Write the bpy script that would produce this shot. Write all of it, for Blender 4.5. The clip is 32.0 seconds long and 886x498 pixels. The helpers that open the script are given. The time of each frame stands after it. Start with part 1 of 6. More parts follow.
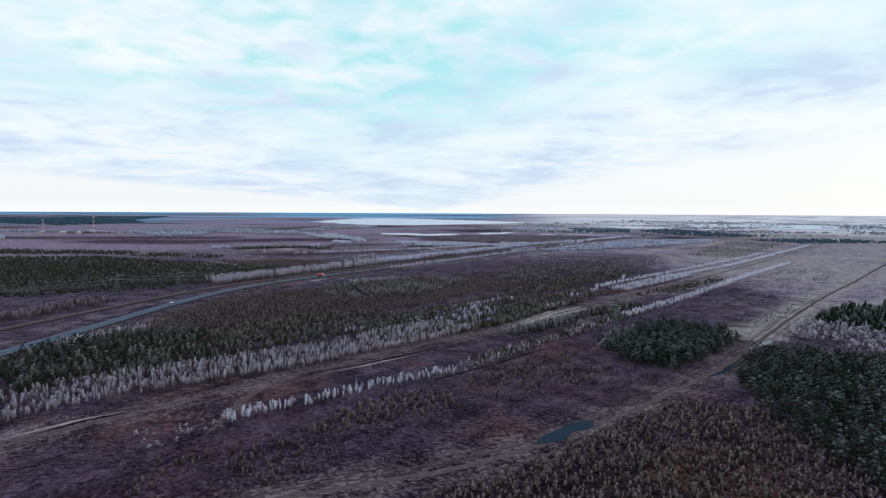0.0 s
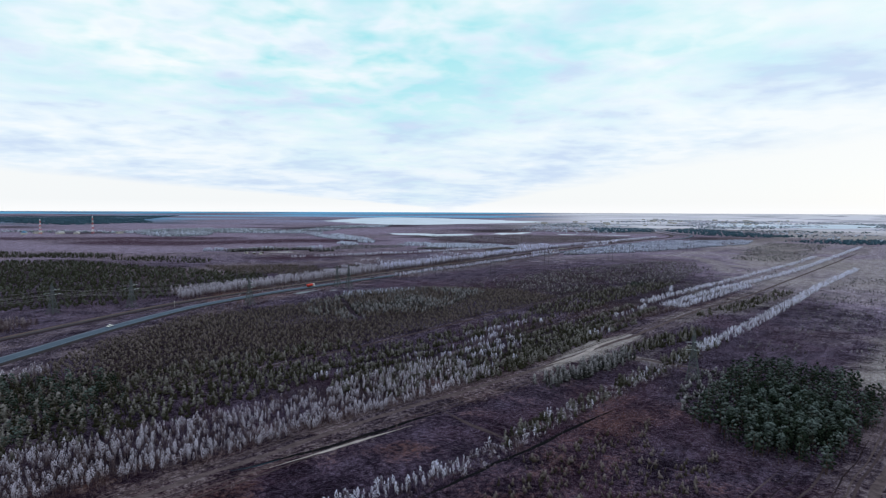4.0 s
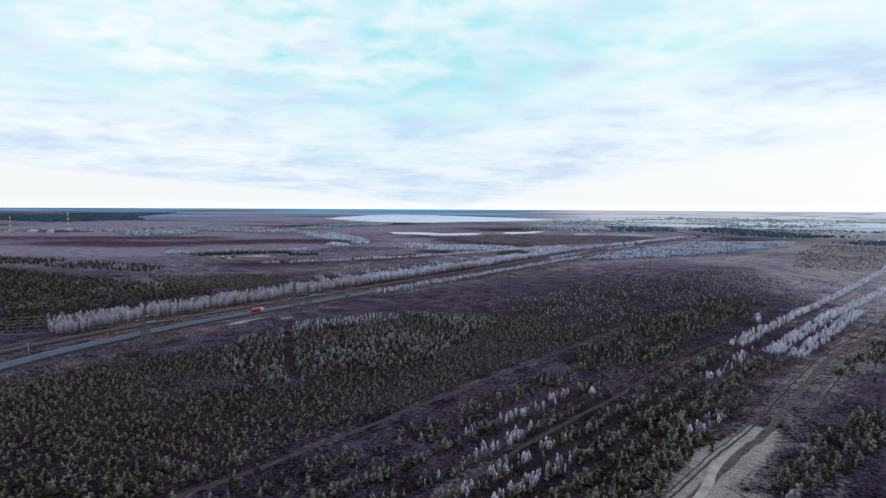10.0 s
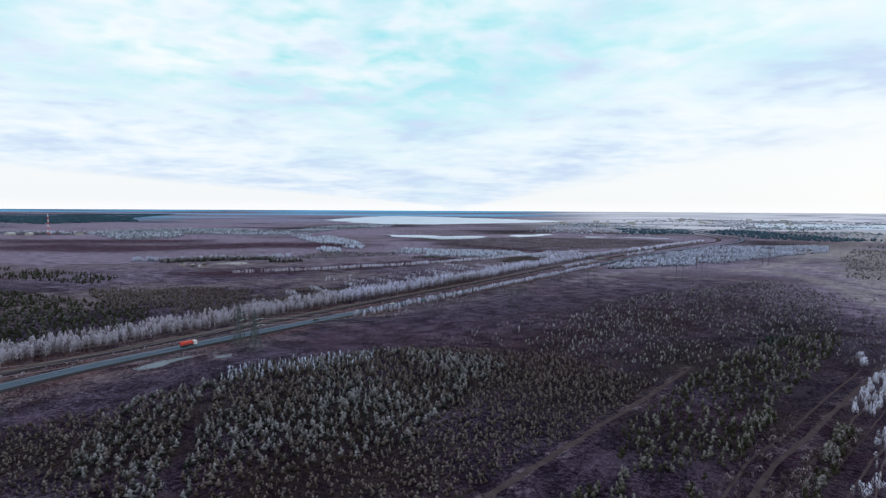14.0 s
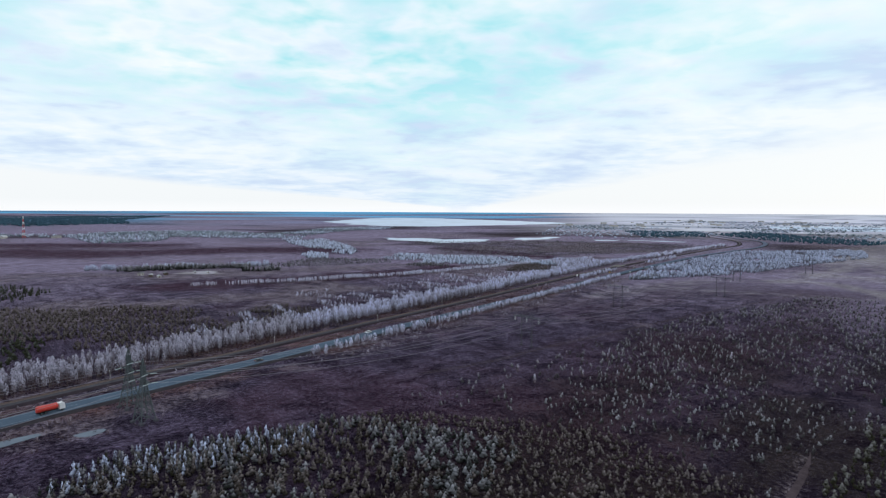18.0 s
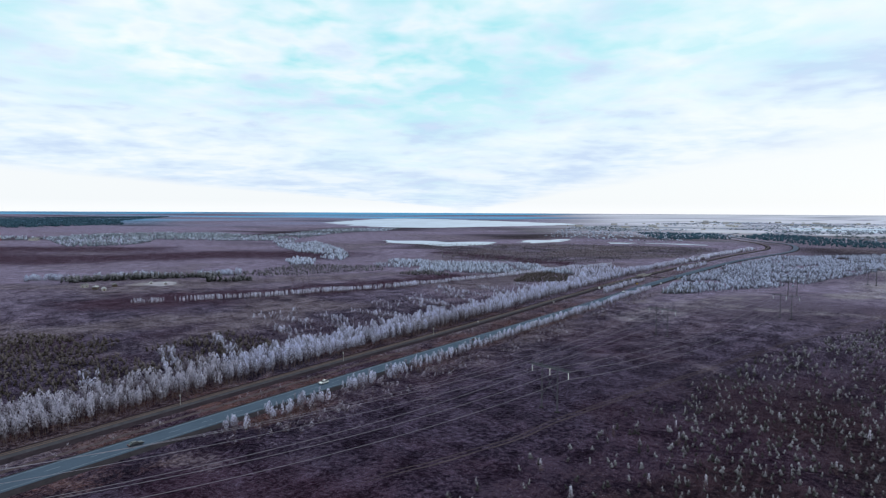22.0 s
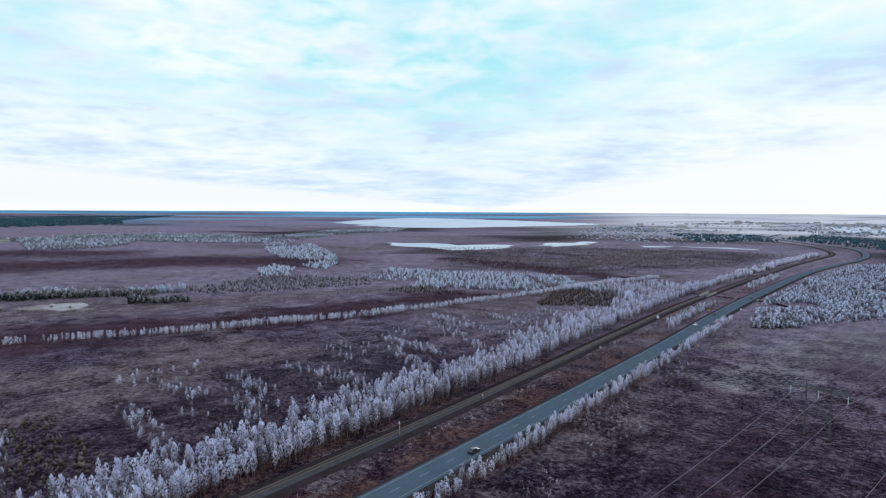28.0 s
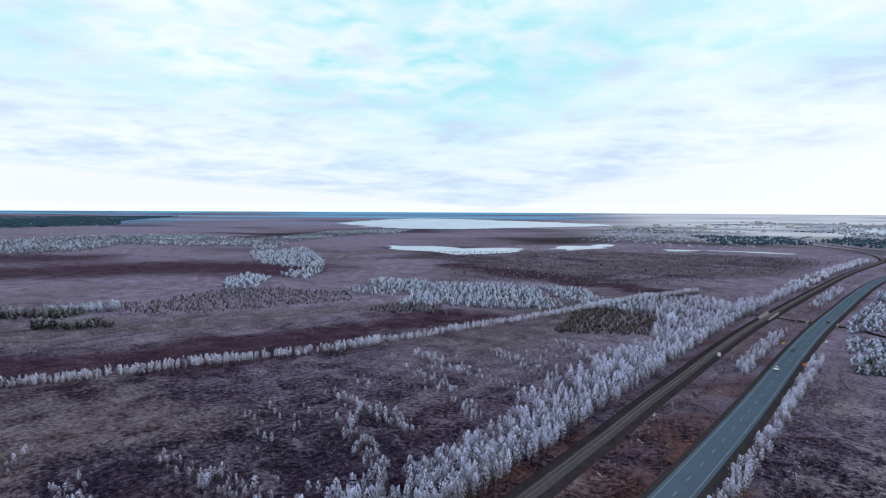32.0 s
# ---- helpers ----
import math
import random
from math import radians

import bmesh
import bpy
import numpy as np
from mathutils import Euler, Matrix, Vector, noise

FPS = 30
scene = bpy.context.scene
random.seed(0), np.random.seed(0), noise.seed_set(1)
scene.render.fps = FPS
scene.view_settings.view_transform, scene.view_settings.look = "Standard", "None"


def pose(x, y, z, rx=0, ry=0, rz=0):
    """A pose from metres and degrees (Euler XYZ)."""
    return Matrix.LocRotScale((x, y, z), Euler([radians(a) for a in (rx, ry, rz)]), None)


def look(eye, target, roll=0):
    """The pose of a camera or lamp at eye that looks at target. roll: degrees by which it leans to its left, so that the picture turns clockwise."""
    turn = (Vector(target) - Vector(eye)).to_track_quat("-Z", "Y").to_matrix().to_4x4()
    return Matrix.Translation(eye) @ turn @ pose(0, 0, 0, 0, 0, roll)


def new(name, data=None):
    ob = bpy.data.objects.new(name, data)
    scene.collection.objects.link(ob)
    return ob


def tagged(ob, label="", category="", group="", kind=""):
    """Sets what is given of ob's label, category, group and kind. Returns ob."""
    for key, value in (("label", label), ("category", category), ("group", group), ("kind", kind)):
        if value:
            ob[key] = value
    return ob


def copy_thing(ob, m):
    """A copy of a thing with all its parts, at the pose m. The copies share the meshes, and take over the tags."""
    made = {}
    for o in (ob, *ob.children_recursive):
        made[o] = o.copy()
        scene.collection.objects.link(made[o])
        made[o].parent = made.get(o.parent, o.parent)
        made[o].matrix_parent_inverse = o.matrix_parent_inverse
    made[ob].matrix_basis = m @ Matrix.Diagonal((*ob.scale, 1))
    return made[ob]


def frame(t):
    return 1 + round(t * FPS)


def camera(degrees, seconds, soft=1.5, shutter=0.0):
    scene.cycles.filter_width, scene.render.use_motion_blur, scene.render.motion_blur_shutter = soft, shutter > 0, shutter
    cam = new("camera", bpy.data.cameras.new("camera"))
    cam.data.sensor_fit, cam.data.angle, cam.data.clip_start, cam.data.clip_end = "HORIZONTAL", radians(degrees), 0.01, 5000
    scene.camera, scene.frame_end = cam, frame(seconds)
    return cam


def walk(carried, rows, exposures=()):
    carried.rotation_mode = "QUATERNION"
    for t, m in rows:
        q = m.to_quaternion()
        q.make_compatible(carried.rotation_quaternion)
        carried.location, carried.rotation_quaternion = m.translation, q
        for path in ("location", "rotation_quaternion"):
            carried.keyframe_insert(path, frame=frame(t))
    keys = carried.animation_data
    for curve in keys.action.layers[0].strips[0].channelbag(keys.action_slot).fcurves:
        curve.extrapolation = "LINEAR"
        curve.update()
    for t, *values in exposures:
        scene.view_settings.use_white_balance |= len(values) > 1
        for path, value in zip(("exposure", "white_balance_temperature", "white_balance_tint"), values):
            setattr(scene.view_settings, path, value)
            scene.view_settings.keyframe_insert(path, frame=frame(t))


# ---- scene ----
cam = camera(75.0, 32.0, 1.2)
EYE, TURN = 75.0, 37.1
ROWS = [
    (0.0, 0.00, 0.00, 0.042, -3.668, -0.284),
    (0.5, 0.34, 12.90, 0.218, -3.710, -0.292),
    (1.0, 0.69, 25.80, 0.419, -3.752, -0.296),
    (1.5, 1.03, 38.70, 0.620, -3.785, -0.296),
    (2.0, 1.38, 51.60, 0.829, -3.835, -0.288),
    (2.5, 1.72, 64.42, 1.055, -3.819, -0.268),
    (3.0, 2.06, 77.16, 1.248, -3.743, -0.240),
    (3.5, 2.41, 90.06, 1.390, -3.743, -0.236),
    (5.5, 3.51, 141.99, 1.650, -3.835, -0.244),
    (6.0, 3.99, 154.64, 1.708, -3.885, -0.260),
    (6.5, 4.40, 167.46, 1.792, -3.902, -0.272),
    (7.0, 4.82, 180.20, 1.867, -3.952, -0.292),
    (7.5, 5.16, 193.01, 1.926, -3.986, -0.308),
    (8.0, 5.57, 205.75, 1.993, -3.994, -0.316),
    (8.5, 5.92, 218.49, 2.060, -4.011, -0.328),
    (9.0, 6.40, 231.22, 2.127, -4.028, -0.320),
    (9.5, 6.88, 244.04, 2.169, -4.045, -0.316),
    (10.0, 7.29, 256.86, 2.244, -4.053, -0.312),
    (10.5, 7.71, 269.51, 2.328, -4.053, -0.316),
    (11.0, 8.05, 282.33, 2.387, -4.028, -0.332),
    (11.5, 8.46, 294.99, 2.462, -4.011, -0.348),
    (12.0, 8.88, 307.64, 2.521, -3.986, -0.356),
    (12.5, 9.36, 320.29, 2.562, -3.961, -0.356),
    (13.0, 9.77, 332.87, 2.596, -3.952, -0.340),
    (13.5, 10.18, 345.52, 2.655, -3.936, -0.324),
    (14.0, 10.60, 358.17, 2.713, -3.927, -0.312),
    (14.5, 11.01, 370.83, 2.755, -3.919, -0.300),
    (16.5, 12.52, 421.11, 2.914, -3.860, -0.304),
    (17.0, 13.00, 433.93, 2.948, -3.844, -0.300),
    (17.5, 13.35, 445.85, 2.989, -3.819, -0.296),
    (18.0, 13.76, 458.67, 3.048, -3.785, -0.280),
    (18.5, 14.11, 471.48, 3.090, -3.793, -0.260),
    (19.0, 14.52, 484.38, 3.165, -3.802, -0.252),
    (19.5, 14.86, 497.29, 3.241, -3.860, -0.244),
    (20.0, 15.28, 510.27, 3.299, -3.835, -0.248),
    (20.5, 15.69, 523.09, 3.366, -3.793, -0.252),
    (21.0, 15.96, 535.90, 3.425, -3.760, -0.260),
    (21.5, 16.38, 548.72, 3.525, -3.743, -0.268),
    (22.0, 16.79, 561.54, 3.659, -3.726, -0.272),
    (22.5, 17.06, 574.52, 3.768, -3.735, -0.280),
    (23.0, 17.34, 587.42, 3.902, -3.735, -0.284),
    (23.5, 17.75, 600.41, 4.053, -3.735, -0.300),
    (24.0, 18.03, 613.39, 4.195, -3.760, -0.304),
    (24.5, 18.30, 626.45, 4.354, -3.777, -0.308),
    (25.0, 18.58, 639.44, 4.514, -3.810, -0.316),
    (25.5, 18.85, 652.50, 4.656, -3.819, -0.320),
    (27.5, 20.78, 705.17, 5.234, -3.810, -0.296),
    (28.0, 21.12, 718.07, 5.376, -3.819, -0.296),
    (28.5, 21.47, 730.89, 5.535, -3.819, -0.288),
    (29.0, 21.81, 743.79, 5.669, -3.827, -0.288),
    (29.5, 22.22, 756.61, 5.803, -3.852, -0.296),
    (30.0, 22.57, 769.43, 5.937, -3.852, -0.300),
    (30.5, 22.91, 782.33, 6.071, -3.860, -0.296),
    (31.0, 23.19, 795.31, 6.172, -3.835, -0.296),
    (31.5, 23.53, 808.21, 6.272, -3.810, -0.300),
    (32.0, 23.81, 821.19, 6.381, -3.793, -0.300),
]
walk(cam, [(t, pose(0, 0, EYE, 0, 0, TURN) @ pose(x, y, 0, 90 + pitch, roll, yaw)) for t, x, y, yaw, pitch, roll in ROWS],
     [(0.0, 0.0, 6480, 10), (14.0, 0.0, 6450, 10), (32.0, 0.04, 6320, 9)])

# ---- sky and sun ----
world = bpy.data.worlds.new("overcast_sky")
scene.world = world
world.use_nodes = True


def node(nt, kind, **values):
    n = nt.nodes.new(kind)
    for key, value in values.items():
        n.inputs[int(key[1:]) if key[0] == "i" and key[1:].isdigit() else key.replace("_", " ")].default_value = value
    return n


def link(nt, a, b):
    nt.links.new(a, b)


def calc(nt, op, a, b=None, c=None, clamp=False):
    n = nt.nodes.new("ShaderNodeMath")
    n.operation, n.use_clamp = op, clamp
    for k, v in enumerate((a, b, c)):
        if v is None:
            continue
        if isinstance(v, (int, float)):
            n.inputs[k].default_value = v
        else:
            link(nt, v, n.inputs[k])
    return n.outputs[0]


def ramp(nt, fac, *stops):
    n = nt.nodes.new("ShaderNodeValToRGB")
    link(nt, fac, n.inputs[0])
    els = n.color_ramp.elements
    while len(els) < len(stops):
        els.new(0.5)
    for e, (p, col) in zip(els, stops):
        e.position = p
        e.color = (*col, 1) if isinstance(col, tuple) else (col, col, col, 1)
    return n.outputs[0]


def blend(nt, fac, a, b, mode="MIX"):
    n = nt.nodes.new("ShaderNodeMix")
    n.data_type, n.blend_type = "RGBA", mode
    for sock, v in ((n.inputs[0], fac), (n.inputs[6], a), (n.inputs[7], b)):
        if isinstance(v, (int, float)):
            sock.default_value = v
        elif isinstance(v, tuple):
            sock.default_value = (*v, 1)
        else:
            link(nt, v, sock)
    return n.outputs[2]


def noise_tex(nt, vec, scale, detail=4.0, rough=0.55, distort=0.0):
    n = node(nt, "ShaderNodeTexNoise", Scale=scale, Detail=detail, Roughness=rough, Distortion=distort)
    link(nt, vec, n.inputs["Vector"])
    return n.outputs["Fac"]


SUN_TURN, SUN_UP = -30.0, 14.0


def make_sky(nt):
    nt.nodes.clear()
    out = nt.nodes.new("ShaderNodeOutputWorld")
    bg = nt.nodes.new("ShaderNodeBackground")
    link(nt, bg.outputs[0], out.inputs[0])
    way = nt.nodes.new("ShaderNodeTexCoord").outputs["Generated"]
    sky = nt.nodes.new("ShaderNodeTexSky")
    sky.sky_type, sky.sun_disc = "NISHITA", False
    sky.sun_elevation, sky.sun_rotation = radians(SUN_UP), radians(-SUN_TURN)
    part_xyz = nt.nodes.new("ShaderNodeSeparateXYZ")
    link(nt, way, part_xyz.inputs[0])
    x, y, z = part_xyz.outputs
    high = calc(nt, "MAXIMUM", z, 0.006)
    # the cloud deck as a level sheet, seen along the flight
    a = radians(TURN + 3.0)
    u = calc(nt, "DIVIDE", calc(nt, "ADD", calc(nt, "MULTIPLY", x, math.cos(a)), calc(nt, "MULTIPLY", y, math.sin(a))), high)
    v = calc(nt, "DIVIDE", calc(nt, "ADD", calc(nt, "MULTIPLY", x, -math.sin(a)), calc(nt, "MULTIPLY", y, math.cos(a))), high)
    both = nt.nodes.new("ShaderNodeCombineXYZ")
    link(nt, u, both.inputs[0]), link(nt, v, both.inputs[1])
    low = calc(nt, "ADD", high, 0.11)
    dome = nt.nodes.new("ShaderNodeCombineXYZ")
    for k, w in ((0, u), (1, v)):
        link(nt, calc(nt, "MULTIPLY", w, calc(nt, "DIVIDE", high, low)), dome.inputs[k])
    deck = dome.outputs[0]
    broad = noise_tex(nt, deck, 1.35, 5, 0.52, 0.3)
    fine = noise_tex(nt, deck, 5.0, 3, 0.5, 0.2)
    huge = noise_tex(nt, deck, 0.40, 3, 0.5, 0.4)
    # the deck ends along two long edges
    wob = calc(nt, "MULTIPLY", calc(nt, "SUBTRACT", huge, 0.5), 3.0)
    ul = calc(nt, "ADD", u, wob)
    left = calc(nt, "ADD", calc(nt, "MULTIPLY", v, -0.072), 11.0)
    inl = calc(nt, "ADD", calc(nt, "MULTIPLY", calc(nt, "ADD", ul, left), 0.35), 0.5, clamp=True)
    right = calc(nt, "ADD", calc(nt, "MULTIPLY", v, 0.035), 4.2)
    inr = calc(nt, "ADD", calc(nt, "MULTIPLY", calc(nt, "SUBTRACT", right, ul), 0.4), 0.5, clamp=True)
    cover = calc(nt, "MULTIPLY", inl, inr)
    mix1 = calc(nt, "ADD", calc(nt, "MULTIPLY", broad, 0.7), calc(nt, "MULTIPLY", fine, 0.3))
    cloud = ramp(nt, mix1, (0.36, (0.62, 0.745, 0.925)), (0.47, (0.79, 0.905, 0.985)), (0.58, (0.93, 0.98, 1.0)))
    gaps = ramp(nt, calc(nt, "ADD", calc(nt, "MULTIPLY", fine, 0.35), calc(nt, "MULTIPLY", huge, 0.65)), (0.44, 0.0), (0.58, 1.0))
    near_mid = calc(nt, "MULTIPLY", ramp(nt, calc(nt, "DIVIDE", calc(nt, "ABSOLUTE", calc(nt, "ADD", u, 0.6)), 6.0), (0.0, 1.0), (0.75, 0.0)), calc(nt, "MULTIPLY", ramp(nt, v, (0.5, 0.0), (1.0, 1.0)), ramp(nt, calc(nt, "DIVIDE", v, 10.0), (0.36, 1.0), (0.80, 0.25))))
    clear = blend(nt, 0.78, blend(nt, 1.0, sky.outputs[0], (0.085, 0.085, 0.085), "MULTIPLY"), (0.33, 0.93, 1.0))
    deck_col = blend(nt, calc(nt, "MULTIPLY", gaps, near_mid), cloud, clear)
    thick = ramp(nt, calc(nt, "DIVIDE", v, 26.0), (0.10, 0.0), (0.75, 0.6))
    deck_col = blend(nt, calc(nt, "MULTIPLY", thick, ramp(nt, mix1, (0.40, 1.0), (0.60, 0.45))), deck_col, (0.62, 0.735, 0.905))
    pale = blend(nt, 0.08, (0.955, 0.985, 1.0), blend(nt, 1.0, sky.outputs[0], (0.085, 0.085, 0.085), "MULTIPLY"))
    col = blend(nt, cover, pale, deck_col)
    haze = ramp(nt, z, (0.0, 1.0), (0.016, 0.0))
    col = blend(nt, calc(nt, "MULTIPLY", haze, 0.75), col, (0.98, 0.985, 0.99))
    link(nt, col, bg.inputs[0])
    bg.inputs[1].default_value = 1.015


make_sky(world.node_tree)

sun_data = bpy.data.lights.new("sun", "SUN")
sun_data.energy, sun_data.angle, sun_data.color = 0.6, radians(14), (1.0, 0.95, 0.9)
sun = new("sun", sun_data)
az = radians(SUN_TURN)
sun.matrix_world = look((math.sin(az + math.pi) * -900, math.cos(az) * 900, 400), (0, 0, 400 - 900 * math.tan(radians(SUN_UP))))
scene.view_settings.exposure = 0.0

# ---- materials ----


def surface(name, rough=0.9, spec=0.2):
    m = bpy.data.materials.new(name)
    m.use_nodes = True
    nt = m.node_tree
    b = nt.nodes["Principled BSDF"]
    b.inputs["Roughness"].default_value = rough
    b.inputs["Specular IOR Level"].default_value = spec
    return m, nt, b


def place_of(nt):
    return nt.nodes.new("ShaderNodeNewGeometry").outputs["Position"]


def plain(name, col, rough=0.85, vary=0.25, scale=0.6, spec=0.25, metal=0.0):
    """A worn surface of one colour, uneven at two scales."""
    m, nt, b = surface(name, rough, spec)
    p = place_of(nt)
    a = noise_tex(nt, p, scale, 5, 0.6)
    c = noise_tex(nt, p, scale * 9, 3, 0.6)
    f = calc(nt, "ADD", calc(nt, "MULTIPLY", a, 0.6), calc(nt, "MULTIPLY", c, 0.4))
    dark = tuple(k * (1 - vary) for k in col)
    lite = tuple(min(1, k * (1 + vary)) for k in col)
    link(nt, ramp(nt, f, (0.3, dark), (0.7, lite)), b.inputs["Base Color"])
    b.inputs["Metallic"].default_value = metal
    bump = node(nt, "ShaderNodeBump", Strength=0.25, Distance=0.05)
    link(nt, c, bump.inputs["Height"])
    link(nt, bump.outputs[0], b.inputs["Normal"])
    return m


def hoar(b, weight):
    """The fuzz of hoarfrost needles on twigs and grass."""
    b.inputs["Sheen Weight"].default_value = weight
    b.inputs["Sheen Roughness"].default_value = 0.10
    b.inputs["Sheen Tint"].default_value = (0.75, 0.69, 1.0, 1)


def make_ground():
    m, nt, b = surface("bog_ground", 1.0, 0.0)
    p = place_of(nt)
    at = nt.nodes.new("ShaderNodeAttribute")
    at.attribute_name = "cover"
    sep = nt.nodes.new("ShaderNodeSeparateColor")
    link(nt, at.outputs["Color"], sep.inputs[0])
    n1 = noise_tex(nt, p, 0.012, 5, 0.6, 0.5)
    n2 = noise_tex(nt, p, 0.07, 5, 0.65, 0.6)
    n3 = noise_tex(nt, p, 0.55, 4, 0.7)
    n4 = noise_tex(nt, p, 2.2, 3, 0.7)
    long_way = node(nt, "ShaderNodeMapping")
    long_way.inputs["Scale"].default_value = (1.0, 0.10, 1.0)
    link(nt, p, long_way.inputs["Vector"])
    n5 = noise_tex(nt, long_way.outputs[0], 0.22, 4, 0.6)
    mid = calc(nt, "ADD", calc(nt, "ADD", calc(nt, "MULTIPLY", n2, 0.46), calc(nt, "MULTIPLY", n3, 0.62)), calc(nt, "MULTIPLY", n5, 0.16))
    mid = calc(nt, "SUBTRACT", calc(nt, "MULTIPLY", mid, 1.3), 0.306)
    heath = ramp(nt, mid, (0.36, (0.0070, 0.0042, 0.0082)), (0.5, (0.027, 0.0178, 0.0322)), (0.64, (0.088, 0.063, 0.104)))
    red = ramp(nt, mid, (0.36, (0.0130, 0.0056, 0.0110)), (0.64, (0.066, 0.034, 0.054)))
    heath = blend(nt, ramp(nt, n1, (0.48, 0.0), (0.62, 0.8)), heath, red)
    tan = ramp(nt, mid, (0.36, (0.036, 0.025, 0.031)), (0.5, (0.094, 0.071, 0.082)), (0.64, (0.185, 0.150, 0.166)))
    moss = ramp(nt, mid, (0.36, (0.008, 0.0056, 0.0062)), (0.64, (0.034, 0.025, 0.024)))
    rust = ramp(nt, mid, (0.36, (0.024, 0.011, 0.011)), (0.64, (0.120, 0.058, 0.048)))
    # pale lilac of frost, doubling as painted distance haze
    rime_haze = ramp(nt, mid, (0.36, (0.074, 0.055, 0.087)), (0.64, (0.27, 0.218, 0.305)))

    def amount(sock, spread=0.55):
        k = calc(nt, "ADD", sock, calc(nt, "MULTIPLY", calc(nt, "SUBTRACT", mid, 0.5), spread * 3))
        return ramp(nt, calc(nt, "MULTIPLY", k, calc(nt, "MINIMUM", calc(nt, "MULTIPLY", sock, 6.0), 1.0)), (0.28, 0.0), (0.72, 1.0))

    at2 = nt.nodes.new("ShaderNodeAttribute")
    at2.attribute_name = "cover_more"
    sep2 = nt.nodes.new("ShaderNodeSeparateColor")
    link(nt, at2.outputs["Color"], sep2.inputs[0])
    col = blend(nt, amount(sep2.outputs[1], 0.35), heath, rime_haze)
    col = blend(nt, amount(sep.outputs[1]), col, moss)
    col = blend(nt, amount(sep2.outputs[0]), col, rust)
    at3 = nt.nodes.new("ShaderNodeAttribute")
    at3.attribute_name = "cover_red"
    sep3 = nt.nodes.new("ShaderNodeSeparateColor")
    link(nt, at3.outputs["Color"], sep3.inputs[0])
    maroon = ramp(nt, mid, (0.36, (0.019, 0.0076, 0.0140)), (0.64, (0.068, 0.034, 0.052)))
    col = blend(nt, amount(sep3.outputs[0], 0.3), col, maroon)
    # far forest floor, its blue being distance haze painted in
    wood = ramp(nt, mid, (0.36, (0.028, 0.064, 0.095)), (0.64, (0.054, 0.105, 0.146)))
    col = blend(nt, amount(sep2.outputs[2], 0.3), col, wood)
    col = blend(nt, amount(sep.outputs[0]), col, tan)
    pale = ramp(nt, mid, (0.3, (0.17, 0.15, 0.15)), (0.7, (0.36, 0.33, 0.33)))
    col = blend(nt, amount(sep.outputs[2], 0.35), col, pale)
    at4 = nt.nodes.new("ShaderNodeAttribute")
    at4.attribute_name = "cover_haze"
    sep4 = nt.nodes.new("ShaderNodeSeparateColor")
    link(nt, at4.outputs["Color"], sep4.inputs[0])
    col = blend(nt, 1.0, col, ramp(nt, n4, (0.34, 0.45), (0.66, 1.28)), "MULTIPLY")
    # distance haze mixed into the far ground colour: blue, white, lilac
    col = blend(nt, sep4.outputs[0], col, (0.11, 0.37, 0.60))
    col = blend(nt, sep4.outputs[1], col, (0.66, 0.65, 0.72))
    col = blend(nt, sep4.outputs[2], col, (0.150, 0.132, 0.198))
    link(nt, col, b.inputs["Base Color"])
    hoar(b, 0.5)
    frosty = calc(nt, "MULTIPLY", ramp(nt, mid, (0.38, 0.22), (0.64, 0.78)), calc(nt, "SUBTRACT", 1.0, calc(nt, "MAXIMUM", calc(nt, "MULTIPLY", sep3.outputs[0], 0.6), sep.outputs[1])))
    link(nt, frosty, b.inputs["Sheen Weight"])
    bump = node(nt, "ShaderNodeBump", Strength=0.7, Distance=0.6)
    link(nt, calc(nt, "ADD", n3, calc(nt, "MULTIPLY", n4, 0.4)), bump.inputs["Height"])
    link(nt, bump.outputs[0], b.inputs["Normal"])
    return m


def make_leaf(name, low, high, tip, frost, amount=0.5, uneven=0.8):
    """Crown of a tree: low and high bound the foliage colour, frost whitens the outer and upper twigs."""
    m, nt, b = surface(name, 1.0, 0.0)
    at = nt.nodes.new("ShaderNodeAttribute")
    at.attribute_name = "tint"
    sep = nt.nodes.new("ShaderNodeSeparateColor")
    link(nt, at.outputs["Color"], sep.inputs[0])
    tree, up, tuft = sep.outputs
    col = blend(nt, tree, low, high)
    col = blend(nt, calc(nt, "MULTIPLY", tuft, 0.5), col, tip)
    k = calc(nt, "ADD", calc(nt, "MULTIPLY", up, 0.95), calc(nt, "MULTIPLY", tuft, 0.25))
    k = calc(nt, "ADD", k, calc(nt, "MULTIPLY", calc(nt, "SUBTRACT", tree, 0.5), uneven))
    k = calc(nt, "ADD", k, amount - 0.75)
    col = blend(nt, ramp(nt, k, (0.15, 0.0), (0.85, 1.0)), col, frost)
    link(nt, col, b.inputs["Base Color"])
    hoar(b, 0.13 * amount)
    return m


GROUND = make_ground()
M_BIRCH = make_leaf("frosted_birch_twigs", (0.060, 0.038, 0.045), (0.125, 0.088, 0.100), (0.17, 0.135, 0.15), (0.54, 0.525, 0.63), 0.50)
# whiter than the belt: more frost, plus backlight on far rows painted in
M_BIRCHW = make_leaf("white_frosted_birch_twigs", (0.060, 0.042, 0.052), (0.13, 0.098, 0.115), (0.22, 0.185, 0.21), (0.73, 0.75, 0.91), 0.68)
M_BELT = make_leaf("frosted_belt_birch_twigs", (0.060, 0.042, 0.052), (0.13, 0.098, 0.115), (0.22, 0.185, 0.21), (0.69, 0.705, 0.89), 0.49)
M_WILLOW = make_leaf("bare_willow_twigs", (0.036, 0.021, 0.024), (0.085, 0.056, 0.060), (0.12, 0.088, 0.093), (0.34, 0.30, 0.34), 0.22)
